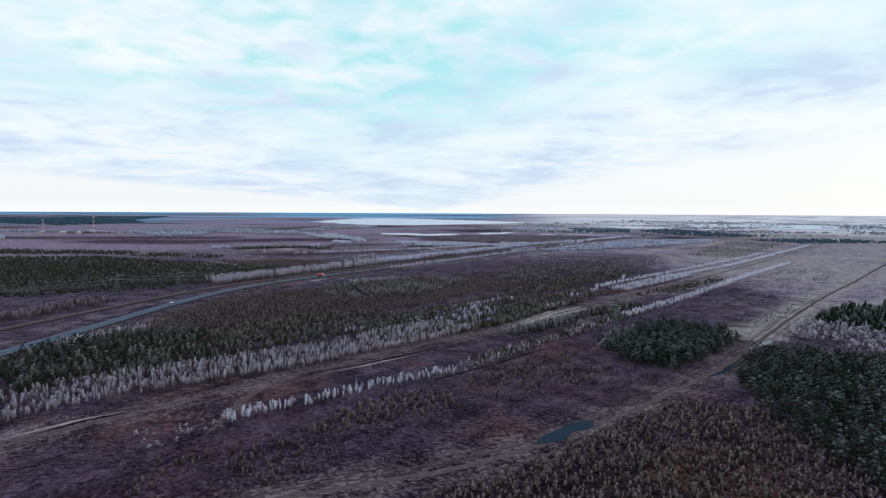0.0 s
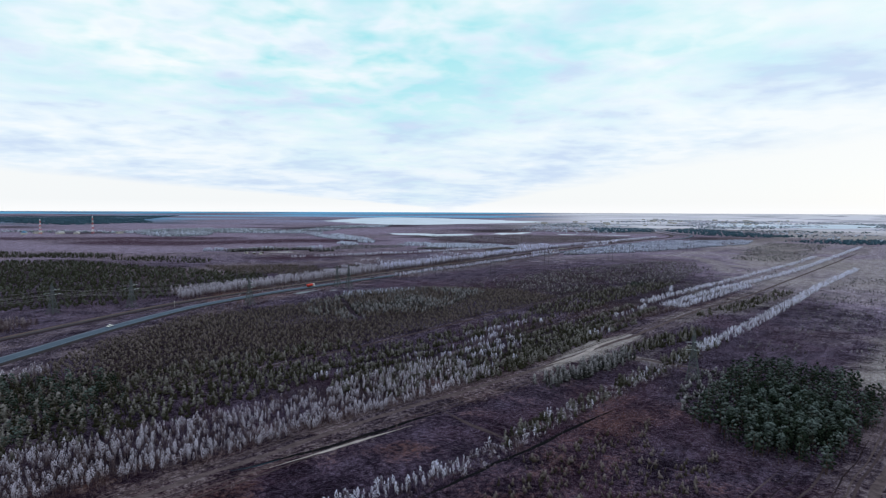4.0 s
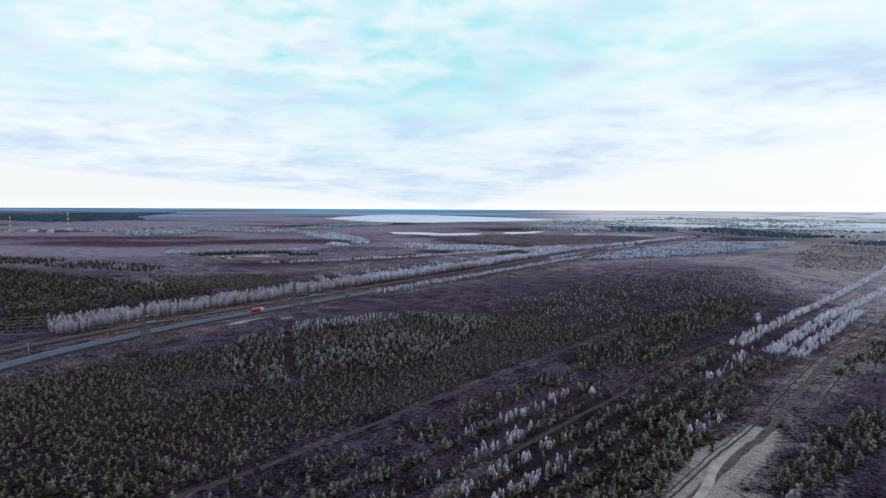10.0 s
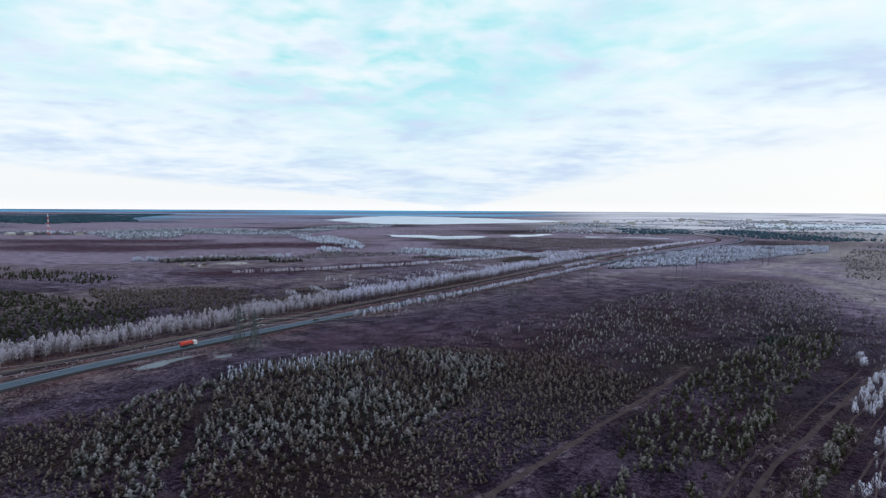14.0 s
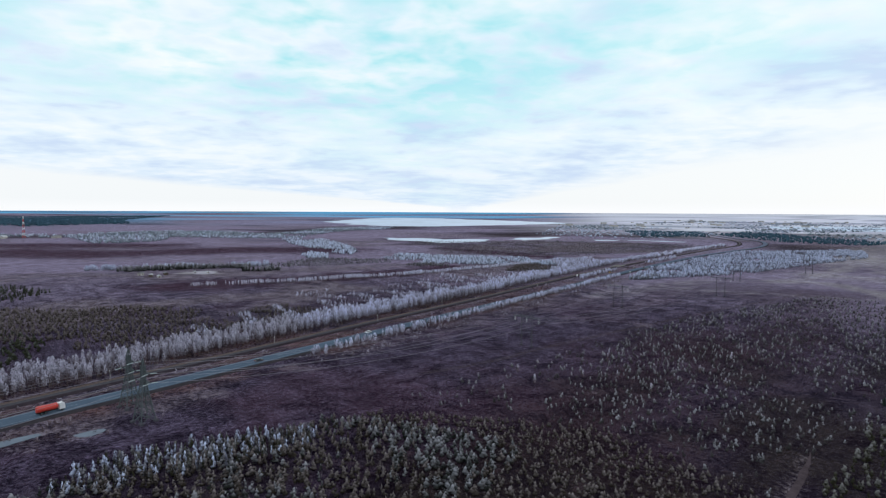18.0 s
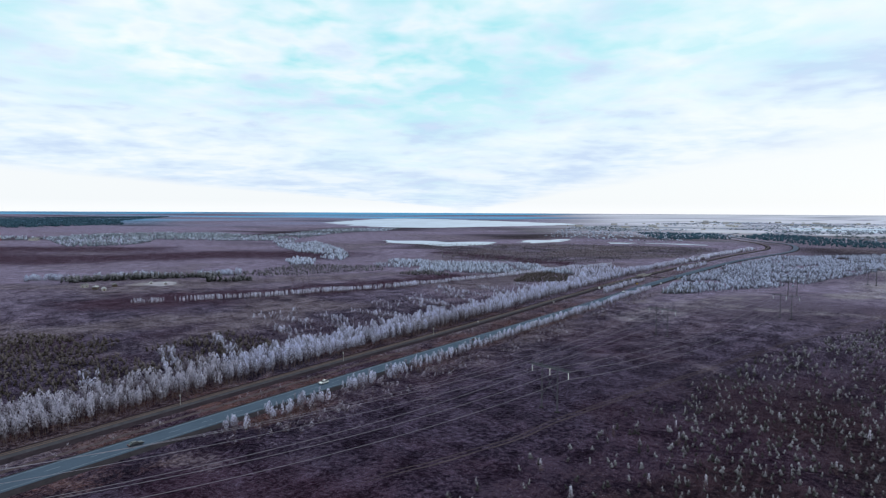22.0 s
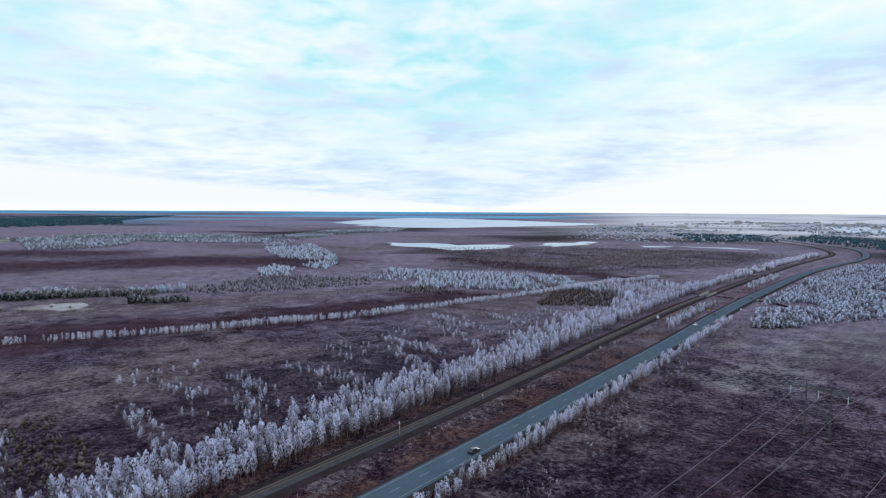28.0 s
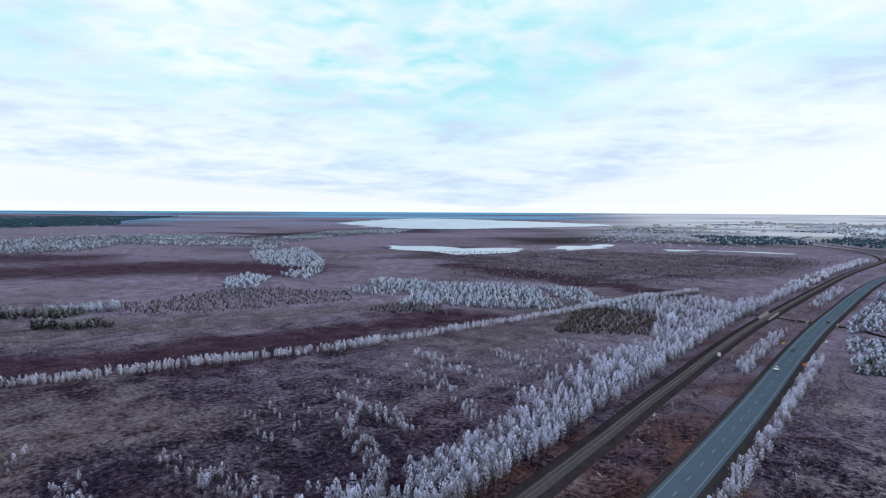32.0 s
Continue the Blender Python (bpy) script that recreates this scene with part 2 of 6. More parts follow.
M_BOG = make_leaf("bog_pine_needles", (0.020, 0.0165, 0.013), (0.052, 0.041, 0.033), (0.082, 0.068, 0.058), (0.200, 0.172, 0.176), 0.40, 0.4)
M_YOUNG = make_leaf("young_pine_needles", (0.018, 0.019, 0.012), (0.044, 0.042, 0.025), (0.074, 0.068, 0.050), (0.22, 0.212, 0.215), 0.29)
M_PINE = make_leaf("pine_needles", (0.007, 0.013, 0.010), (0.018, 0.026, 0.016), (0.034, 0.042, 0.029), (0.105, 0.135, 0.135), 0.13)
M_PINEF = make_leaf("frosted_pine_needles", (0.011, 0.018, 0.016), (0.030, 0.038, 0.031), (0.055, 0.064, 0.054), (0.115, 0.138, 0.142), 0.14)
M_OLIVE = make_leaf("low_pine_wood_needles", (0.020, 0.023, 0.015), (0.040, 0.042, 0.027), (0.055, 0.056, 0.042), (0.13, 0.14, 0.135), 0.15)
# far forest and thicket colours with blue distance haze painted in
M_FARPINE = make_leaf("far_hazy_forest", (0.028, 0.064, 0.095), (0.046, 0.092, 0.130), (0.06, 0.11, 0.15), (0.085, 0.15, 0.20), 0.20)
M_HAZEWOOD = make_leaf("far_hazy_thickets", (0.075, 0.105, 0.13), (0.13, 0.16, 0.19), (0.17, 0.20, 0.23), (0.36, 0.40, 0.46), 0.42)
M_FROSTWOOD = make_leaf("frosted_thicket_twigs", (0.07, 0.068, 0.090), (0.15, 0.150, 0.195), (0.26, 0.27, 0.34), (0.50, 0.545, 0.72), 0.50)
M_FROSTBOG = make_leaf("rimed_bog_pine_needles", (0.030, 0.028, 0.028), (0.068, 0.062, 0.064), (0.11, 0.105, 0.11), (0.30, 0.295, 0.33), 0.38)
M_GREYPINE = make_leaf("rimed_pine_needles", (0.014, 0.016, 0.014), (0.035, 0.036, 0.033), (0.068, 0.069, 0.067), (0.275, 0.272, 0.300), 0.42, 0.55)
# far frosted crowns, their frost blued for distance haze
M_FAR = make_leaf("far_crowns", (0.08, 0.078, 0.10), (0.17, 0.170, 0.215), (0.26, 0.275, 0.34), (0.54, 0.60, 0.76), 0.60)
M_BARK = plain("birch_bark", (0.20, 0.15, 0.145), 0.95, 0.4, 0.8, 0.0)
M_PINEBARK = plain("pine_bark", (0.075, 0.05, 0.04), 0.95, 0.4, 0.8, 0.0)
M_ASPHALT = plain("old_asphalt", (0.076, 0.103, 0.142), 1.0, 0.14, 0.12, 0.0)
for n in M_ASPHALT.node_tree.nodes:
    if n.type == "BSDF_PRINCIPLED":
        hoar(n, 0.35)
M_GRAVEL = plain("shoulder_gravel", (0.040, 0.035, 0.040), 1.0, 0.3, 0.3, 0.0)
M_BALLAST = plain("ballast", (0.068, 0.064, 0.074), 1.0, 0.3, 0.4, 0.0)
M_VERGE = plain("rail_verge_soil", (0.036, 0.028, 0.034), 1.0, 0.4, 0.15, 0.0)
M_RUST = plain("rusty_rail", (0.16, 0.11, 0.09), 0.5, 0.3, 1.0, 0.5, 0.6)
M_PAINT = plain("road_paint", (0.21, 0.25, 0.29), 1.0, 0.3, 0.7, 0.0)
M_CUT = plain("trodden_bog_cutting", (0.060, 0.045, 0.051), 1.0, 0.5, 0.25, 0.0)
M_SAND = plain("pale_sand_track", (0.31, 0.275, 0.28), 1.0, 0.45, 0.25, 0.0)
M_TRACK = plain("worn_earth_track", (0.088, 0.068, 0.075), 1.0, 0.6, 0.45, 0.0)
M_RUT = plain("rutted_peat", (0.028, 0.021, 0.026), 1.0, 0.5, 0.3, 0.0)
M_DITCH = plain("ditch_mud", (0.010, 0.010, 0.012), 1.0, 0.3, 0.4, 0.0)
M_STEEL = plain("weathered_steel", (0.085, 0.10, 0.108), 0.8, 0.25, 1.5, 0.15)
M_CONCRETE = plain("grey_concrete", (0.27, 0.26, 0.26), 0.9, 0.25, 0.8)
M_GLASSY = plain("pale_glass_insulators", (0.42, 0.50, 0.50), 0.3, 0.1, 3.0, 0.5)
M_DARKPOLE = plain("dark_weathered_column", (0.075, 0.072, 0.088), 0.9, 0.25, 0.8)
M_WIRE = plain("frosted_wire", (0.23, 0.215, 0.255), 0.8, 0.1, 0.5)
M_WHITE = plain("white_paint", (0.72, 0.73, 0.74), 0.45, 0.08, 2.0, 0.5)
M_BLACK = plain("black_rubber", (0.012, 0.012, 0.013), 0.8, 0.2, 3.0)
M_DARKCAR = plain("dark_car_paint", (0.025, 0.028, 0.035), 0.3, 0.1, 2.0, 0.5)
M_GLASS = plain("dark_window_glass", (0.02, 0.025, 0.03), 0.1, 0.1, 2.0, 0.6)
M_RED = plain("red_paint", (0.55, 0.05, 0.035), 0.45, 0.15, 1.5, 0.4)
M_ORANGE = plain("orange_sign_paint", (0.75, 0.22, 0.04), 0.5, 0.1, 3.0)
M_YELLOW = plain("yellow_sign_paint", (0.70, 0.48, 0.03), 0.5, 0.1, 3.0)
M_WALL = plain("pale_house_wall", (0.42, 0.40, 0.38), 0.85, 0.2, 0.5)
M_WOODWALL = plain("dark_timber_wall", (0.10, 0.075, 0.06), 0.9, 0.3, 0.8)
M_ROOF = plain("grey_roof_sheet", (0.16, 0.16, 0.17), 0.7, 0.2, 0.5)
M_BLUEROOF = plain("blue_roof_sheet", (0.05, 0.22, 0.42), 0.6, 0.15, 0.5)
M_YARD = plain("frosted_yard_gravel", (0.34, 0.32, 0.36), 0.95, 0.35, 0.15, 0.0)
M_FROSTROOF = plain("frosted_white_roof", (0.42, 0.43, 0.46), 0.8, 0.12, 0.4)


def make_water(name, base, rough):
    m, nt, b = surface(name, rough, 0.0)
    b.inputs["Base Color"].default_value = (*base, 1)
    p = place_of(nt)
    bump = node(nt, "ShaderNodeBump", Strength=0.06, Distance=0.1)
    link(nt, noise_tex(nt, p, 0.5, 3), bump.inputs["Height"])
    link(nt, bump.outputs[0], b.inputs["Normal"])
    return m


M_WATER = make_water("still_water", (0.022, 0.038, 0.058), 0.25)
# pool colour with the reflected sky painted in as pale blue
M_POOLSKY = plain("pool_sky_reflection", (0.105, 0.130, 0.175), 0.5, 0.3, 0.12, 0.3)
M_ICE = plain("pale_lake_ice", (0.50, 0.57, 0.68), 0.8, 0.16, 0.006, 0.1)

# ---- plan ----
MID = (-240.0, 330.0)
EARTH, NEAR, SPAN = 6.371e6, 1800.0, 2750.0


def warp(x, y):
    """Lays the plan on the land: level near by, then rising slowly to a far rim, which stands for all that lies behind it. Gives x, y, z and the scale there."""
    x, y = np.asarray(x, float), np.asarray(y, float)
    dx, dy = x - MID[0], y - MID[1]
    d = np.maximum(np.hypot(dx, dy), 1e-6)
    far = np.minimum(d, math.sqrt(2 * EARTH * EYE))
    r = np.where(d < NEAR, d, NEAR + SPAN * (1 - np.exp(-(d - NEAR) / SPAN)))
    hills = np.clip((far - 4500) / 16000, 0, 1)
    z = EYE - r * (EYE / far + far / (2 * EARTH)) * (1 - 0.46 * hills)
    return MID[0] + dx * r / d, MID[1] + dy * r / d, np.where(d < NEAR, -d * d / (2 * EARTH), z), r / d


def hash01(ix, iy, seed):
    h = (ix.astype(np.int64) * 374761393 + iy.astype(np.int64) * 668265263 + seed * 974711) & 0x7FFFFFFF
    h = ((h ^ (h >> 13)) * 1274126177) & 0x7FFFFFFF
    return ((h ^ (h >> 16)) & 0xFFFF) / 65535.0


def value_noise(x, y, size, seed=0):
    """Smooth noise from 0 to 1 with lumps of the given size."""
    out, total, amp = 0, 0, 1.0
    for k in range(3):
        px, py = np.asarray(x, float) / size * 2**k, np.asarray(y, float) / size * 2**k
        ix, iy = np.floor(px), np.floor(py)
        fx, fy = px - ix, py - iy
        fx, fy = fx * fx * (3 - 2 * fx), fy * fy * (3 - 2 * fy)
        a = hash01(ix, iy, seed + k) * (1 - fx) + hash01(ix + 1, iy, seed + k) * fx
        b = hash01(ix, iy + 1, seed + k) * (1 - fx) + hash01(ix + 1, iy + 1, seed + k) * fx
        out, total, amp = out + amp * (a * (1 - fy) + b * fy), total + amp, amp * 0.5
    return out / total


def line_dist(x, y, pts):
    best = np.full(np.shape(x), 1e9)
    for (ax, ay), (bx, by) in zip(pts[:-1], pts[1:]):
        ux, uy = bx - ax, by - ay
        s = np.clip(((x - ax) * ux + (y - ay) * uy) / (ux * ux + uy * uy), 0, 1)
        best = np.minimum(best, np.hypot(x - ax - s * ux, y - ay - s * uy))
    return best


def inside(x, y, pts):
    hit = np.zeros(np.shape(x), bool)
    for (ax, ay), (bx, by) in zip(pts, pts[1:] + pts[:1]):
        if ay == by:
            continue
        hit ^= ((ay > y) != (by > y)) & (x < (bx - ax) * (y - ay) / (by - ay) + ax)
    return hit


def smooth_line(pts, step=6.0):
    """A rounded line through the points, with points about step apart."""
    p = [Vector(q) for q in pts]
    p = [2 * p[0] - p[1]] + p + [2 * p[-1] - p[-2]]
    out = []
    for a, b, c, d in zip(p, p[1:], p[2:], p[3:]):
        n = max(2, int((c - b).length / step))
        for k in range(n):
            t = k / n
            out.append(0.5 * (2 * b + (c - a) * t + (2 * a - 5 * b + 4 * c - d) * t * t + (3 * b - a - 3 * c + d) * t**3))
    return np.array([(v.x, v.y) for v in out + [p[-2]]])


def offset_line(line, off):
    """The line moved sideways, to the right of its way where off is positive."""
    line = np.asarray(line, float)
    t = np.gradient(line, axis=0)
    t /= np.linalg.norm(t, axis=1, keepdims=True)
    off = np.asarray(off, float).reshape(-1, 1)
    return line + np.c_[t[:, 1], -t[:, 0]] * off


ROAD = smooth_line([(-285, -60), (-322, 30), (-361, 97), (-409, 173), (-445, 229), (-481, 298), (-496, 347), (-506.5, 401), (-513.5, 490), (-519, 570), (-525, 670), (-531, 780), (-538.5, 900), (-549, 1030),
                    (-556, 1160), (-563, 1400), (-556, 1560), (-546, 1680), (-546, 1790), (-566, 1930), (-600, 2040), (-655, 2120), (-730, 2240), (-860, 2500), (-900, 2800)], 8.0)
RAIL = smooth_line([(-400, 40), (-440, 130), (-485, 233), (-512, 306), (-524.5, 371), (-532, 441), (-537.5, 511), (-547, 611), (-556.5, 740), (-564.5, 830), (-573, 915), (-588, 1110), (-600, 1500), (-596, 1690),
                    (-596, 1800), (-620, 1920), (-665, 2040), (-740, 2160), (-840, 2300), (-960, 2600)], 8.0)
# the smaller ways: sand tracks, the worn road past the pond, ditches
WEST_TRACK = smooth_line([(-236, -20), (-222, 40), (-219, 91), (-212, 165), (-206, 237), (-196, 304), (-189, 386), (-185, 430), (-180, 550), (-168, 640), (-158, 800), (-140, 1100), (-125, 1400)])
POND_ROAD = smooth_line([(-150, 40), (-122, 92), (-97, 133), (-80, 181), (-66, 253), (-57, 326), (-49, 470), (-38, 620), (-21, 776), (0, 1000), (40, 1400)])
OLD_TRACK = smooth_line([(-300, 120), (-295, 257), (-292, 308), (-292, 386), (-291, 470), (-290, 545), (-291, 585)])
EAST_TRACK = smooth_line([(-243, 300), (-241, 380), (-239, 428), (-238, 480), (-231, 540), (-210, 738), (-196, 900), (-180, 1100)])

WATER = (
    ("pond", "small dark pond beside the dirt road", "WATER", [(-86, 163), (-87.5, 172), (-86, 180), (-85, 188), (-81, 194), (-77.5, 192), (-78, 186), (-81, 181), (-80, 173), (-83, 168)]),
    ("pool", "shallow pale pool beside the dirt road", "THIN", [(-55, 354), (-54.5, 366), (-52, 378), (-49, 386), (-47.5, 380), (-50, 368), (-51, 356)]),
    ("stream", "narrow icy stream beside the dirt road", "WATER", [(-60, 280), (-57.2, 290), (-55.8, 301), (-55.3, 322), (-54.3, 322), (-54.7, 302), (-56.2, 290)]),
    ("pool", "shallow pool beside the road", "THIN", [(-486, 402), (-490, 410), (-491, 420), (-490.5, 430), (-487.5, 430), (-485, 420), (-481, 413), (-483, 405)]),
    ("pool", "small bog pool below a pylon", "THIN", [(-479, 438), (-479.5, 443), (-478, 447), (-475.5, 446), (-474, 442), (-476, 439)]),
    ("pond", "pale frozen pond on the far bog", "ICE", [(-1448, 1471), (-1380, 1452), (-1302, 1420), (-1230, 1440), (-1159, 1400), (-1130, 1492), (-1170, 1600), (-1225, 1520), (-1290, 1545), (-1351, 1506)]),
    ("pond", "long frozen pond on the far bog", "ICE", [(-1125, 1660), (-1085, 1690), (-1056, 1650), (-1052, 1742), (-1080, 1800), (-1070, 1895), (-1140, 1860), (-1120, 1800), (-1150, 1739)]),
    ("pond", "narrow strip of ice on the bog", "ICE", [(-948, 1790), (-911, 1780), (-890, 1810), (-935, 1820)]),
    ("pond", "narrow strip of ice on the bog", "ICE", [(-880, 1835), (-739, 1850), (-735, 1875), (-870, 1870)]),
    ("pond", "frozen pond among frosted trees", "ICE", [(-2071, 1235), (-1982, 1243), (-2046, 1368), (-2181, 1330)]),
    ("pond", "small frozen pond on open bog", "ICE", [(-2300, 1120), (-2250, 1130), (-2280, 1180), (-2330, 1170)]),
    ("lake", "broad pale frozen lake in the distance", "ICE", [(-3275, 2692), (-2860, 2572), (-2374, 2373), (-2109, 2455), (-2064, 2791), (-2010, 3192), (-2054, 3744), (-2570, 4112), (-3701, 4568), (-4453, 4617), (-4104, 3807)]),
    ("lake", "far pale lake with dark wooded shores", "ICE", [(-983, 3896), (-787, 3334), (-543, 3298), (-304, 3289), (-57, 3690), (300, 3900), (400, 4700), (-66, 4756), (-531, 4207)]),
)

# ---- ground ----


def from_arrays(name, verts, faces, mats, slots=None, smooth=False):
    """A mesh from arrays of places and of triangles or quads."""
    me = bpy.data.meshes.new(name)
    n = faces.shape[1]
    me.vertices.add(len(verts)), me.loops.add(faces.size), me.polygons.add(len(faces))
    me.vertices.foreach_set("co", np.ascontiguousarray(verts, np.float32).ravel())
    me.loops.foreach_set("vertex_index", np.ascontiguousarray(faces, np.int32).ravel())
    me.polygons.foreach_set("loop_start", np.arange(0, faces.size, n, dtype=np.int32))
    for m in mats:
        me.materials.append(m)
    if slots is not None:
        me.polygons.foreach_set("material_index", np.ascontiguousarray(slots, np.int32))
    me.update(calc_edges=True)
    if smooth:
        me.polygons.foreach_set("use_smooth", np.ones(len(faces), bool))
    return me


def paint(me, name, values):
    at = me.attributes.new(name, "FLOAT_COLOR", "POINT")
    at.data.foreach_set("color", np.c_[values, np.ones(len(values))].astype(np.float32).ravel())


def axis(lo, hi, step, far):
    near = np.arange(lo, hi + 0.1, step)
    grow = [step]
    while sum(grow) < far:
        grow.append(grow[-1] * 1.16)
    out = np.cumsum(grow)
    return np.r_[lo - out[::-1], near, hi + out]


def soft(d, w, edge):
    return np.clip((w + edge - d) / (2 * edge), 0, 1)


def soft_inside(x, y, poly, edge=36.0):
    """1 inside an area of the plan, 0 outside, with a gradual border."""
    steps = [(0, 0)] + [(r * math.cos(a * 1.047 + r), r * math.sin(a * 1.047 + r)) for r in (0.5, 1.0) for a in range(6)]
    return np.mean([inside(x + edge * u, y + edge * v, poly) for u, v in steps], axis=0)


def make_ground_mesh():
    gx, gy = np.meshgrid(axis(-1000, 110, 6.0, 31000), axis(20, 1400, 6.0, 31000), indexing="ij")
    x, y = gx.ravel(), gy.ravel()
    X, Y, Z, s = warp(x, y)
    road, rail = line_dist(x, y, ROAD[::3]), line_dist(x, y, RAIL[::3])
    wobble = value_noise(x, y, 30, 5)
    tan, moss, pale = np.zeros(len(x)), np.zeros(len(x)), np.zeros(len(x))
    big = value_noise(x, y, 120, 1)
    for line, w, k in ((WEST_TRACK, 14, 0.50), (POND_ROAD, 13, 0.52), (OLD_TRACK, 3, 0.40), (EAST_TRACK, 3, 0.36)):
        tan = np.maximum(tan, k * soft(line_dist(x, y, line[::3]) + 10 * (wobble - 0.5), w, w * 0.5))
    tan = np.maximum(tan, 0.5 * soft(np.abs(road - 24), 12, 8) * (wobble > 0.4))
    # open bog west of the railway
    west = (x < -600) & (y > 330)
    tan = np.where(west, np.maximum(tan, np.clip((big - 0.38) * 3.0, 0, 0.72) * np.clip((-615 - x) / 60, 0, 1)), tan)
    for line, w, k in STRAW:
        tan = np.maximum(tan, k * soft(line_dist(x, y, line) + 30 * (wobble - 0.5), w, w * 0.5))
    # scrub
    for poly in MOSSY:
        moss = np.maximum(moss, 0.62 * soft_inside(x + 40 * (wobble - 0.5), y + 40 * (big - 0.5), poly) * np.clip(wobble * 2.2 - 0.2, 0.3, 1))
    east = (x > -480) & (x < -110) & (y > 520)
    moss = np.where(east, np.maximum(moss, np.clip((big - 0.45) * 2, 0, 0.4)), moss)
    tan = np.where(east & (x < -360), np.maximum(tan, np.clip((value_noise(x, y, 60, 8) - 0.55) * 2.2, 0, 0.36)), tan)
    far = np.hypot(x - MID[0], y - MID[1])
    farpatch = value_noise(x, y, 420, 3)
    moss = np.where(far > 1300, np.maximum(np.clip((farpatch - 0.5) * 4, 0, 0.8), moss), moss)
    tan = np.where(far > 1500, np.clip((value_noise(x, y, 300, 9) - 0.50) * 3, 0, 0.6), tan)
    fields = (far > 2200) & (x > -900 - 0.25 * (y - 2000))
    pale = np.where(fields, np.clip((value_noise(x, y, 520, 12) - 0.40) * 3, 0, 0.8), pale)
    for line, w, k in FROSTY_AND_SUNLIT:
        pale = np.maximum(pale, k * soft(line_dist(x, y, line) + 16 * (wobble - 0.5), w, w * 0.6))
    ways_near = np.min([line_dist(x, y, ln[::3]) for ln in (WEST_TRACK, POND_ROAD, OLD_TRACK, EAST_TRACK)], axis=0)
    bump = 0.35 * (value_noise(x, y, 14, 21) - 0.5) * (np.minimum(road, rail) > 16) * (ways_near > 10)
    nx, ny = gx.shape
    idx = np.arange(nx * ny).reshape(nx, ny)
    quads = np.stack([idx[:-1, :-1], idx[1:, :-1], idx[1:, 1:], idx[:-1, 1:]], -1).reshape(-1, 4)
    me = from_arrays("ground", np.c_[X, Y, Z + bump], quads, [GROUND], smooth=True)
    between = (rail < 45) & (road < 45) & (y > 330) & (y < 1350)
    rust = 0.62 * between * np.clip(value_noise(x, y, 22, 14) * 2 - 0.25, 0, 1) + 0.5 * soft(np.abs(line_dist(x, y, WEST_TRACK[::3]) - 9), 4, 4) * (wobble > 0.45)
    # frost colour grows with reach, painting distance haze into the ground
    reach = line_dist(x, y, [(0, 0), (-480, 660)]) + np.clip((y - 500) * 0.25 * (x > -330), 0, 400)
    maroon = np.zeros(len(x))
    for line, w in (([(-835, 640), (-790, 733), (-770, 833), (-750, 960)], 34), ([(-1500, 640), (-1326, 733), (-1254, 964), (-1150, 1060)], 90), ([(-1900, 500), (-1500, 900)], 80), ([(-700, 1200), (-1000, 1260)], 30), ([(-380, 540), (-350, 700), (-320, 840), (-340, 980)], 75)):
        maroon = np.maximum(maroon, (0.92 if line[0][0] < -600 else 0.42) * soft(line_dist(x, y, line) + 70 * (wobble - 0.5), w, w * 0.8))
    # eastern far ground lifted more, painting in the brighter light there
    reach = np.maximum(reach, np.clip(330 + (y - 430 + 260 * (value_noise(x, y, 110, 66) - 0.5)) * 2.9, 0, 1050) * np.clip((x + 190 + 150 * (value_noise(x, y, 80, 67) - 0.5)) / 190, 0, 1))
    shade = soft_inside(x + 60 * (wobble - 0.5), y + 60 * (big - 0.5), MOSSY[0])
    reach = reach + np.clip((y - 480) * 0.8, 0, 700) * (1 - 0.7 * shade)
    rime_haze = np.clip((reach - 280) / 620, 0, 0.92) * (1 - 0.8 * maroon)
    tan = tan * (1 - 0.9 * maroon)
    open_bog = np.clip((x + 270 - 0.25 * np.clip(900 - y, -400, 400) + 80 * (wobble - 0.5)) / 60, 0, 1) * np.clip((y - 570) / 240, 0, 1) * (far < 2600)
    pale = np.maximum(pale, 0.62 * open_bog * np.clip(value_noise(x, y, 130, 78) * 1.6 - 0.1, 0.25, 1))
    north_bog = np.clip((y - 1030) / 160, 0, 1) * np.clip((x + 430) / 60, 0, 1) * (far < 2600)
    pale = np.maximum(pale, 0.70 * north_bog * np.clip(value_noise(x, y, 160, 79) * 1.6 - 0.1, 0.25, 1))
    dim = soft_inside(x + 30 * (wobble - 0.5), y + 50 * (big - 0.5), [(-500, 555), (-400, 530), (-385, 690), (-425, 750), (-488, 690)])
    rime_haze, tan, pale = rime_haze * (1 - 0.3 * dim), tan * (1 - 0.8 * dim), pale * (1 - 0.8 * dim)
    rime_haze = rime_haze + 0.25 * np.clip(value_noise(x, y, 90, 15) * 2 - 0.9, 0, 1) * (1 - maroon)
    paint(me, "cover_red", np.c_[maroon, maroon, maroon])
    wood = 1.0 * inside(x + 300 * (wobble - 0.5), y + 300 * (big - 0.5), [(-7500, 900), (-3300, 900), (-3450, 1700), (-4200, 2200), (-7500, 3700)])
    rust = np.maximum(rust, 0.55 * soft(line_dist(x, y, [(-222, 40), (-200, 180), (-190, 330)]) + 24 * (wobble - 0.5), 34, 16) * np.clip(value_noise(x, y, 18, 65) * 2.4 - 0.6, 0, 1))
    rust = np.maximum(rust, 0.5 * (x > -170) * (y < 340) * np.clip(value_noise(x, y, 34, 68) * 2.6 - 1.0, 0, 1))
    # beyond the bog: woods west, fields and ice north, distance haze painted in blue, white and lilac
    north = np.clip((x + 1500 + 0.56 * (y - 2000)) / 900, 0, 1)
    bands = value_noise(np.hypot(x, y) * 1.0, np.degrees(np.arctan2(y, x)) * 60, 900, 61)
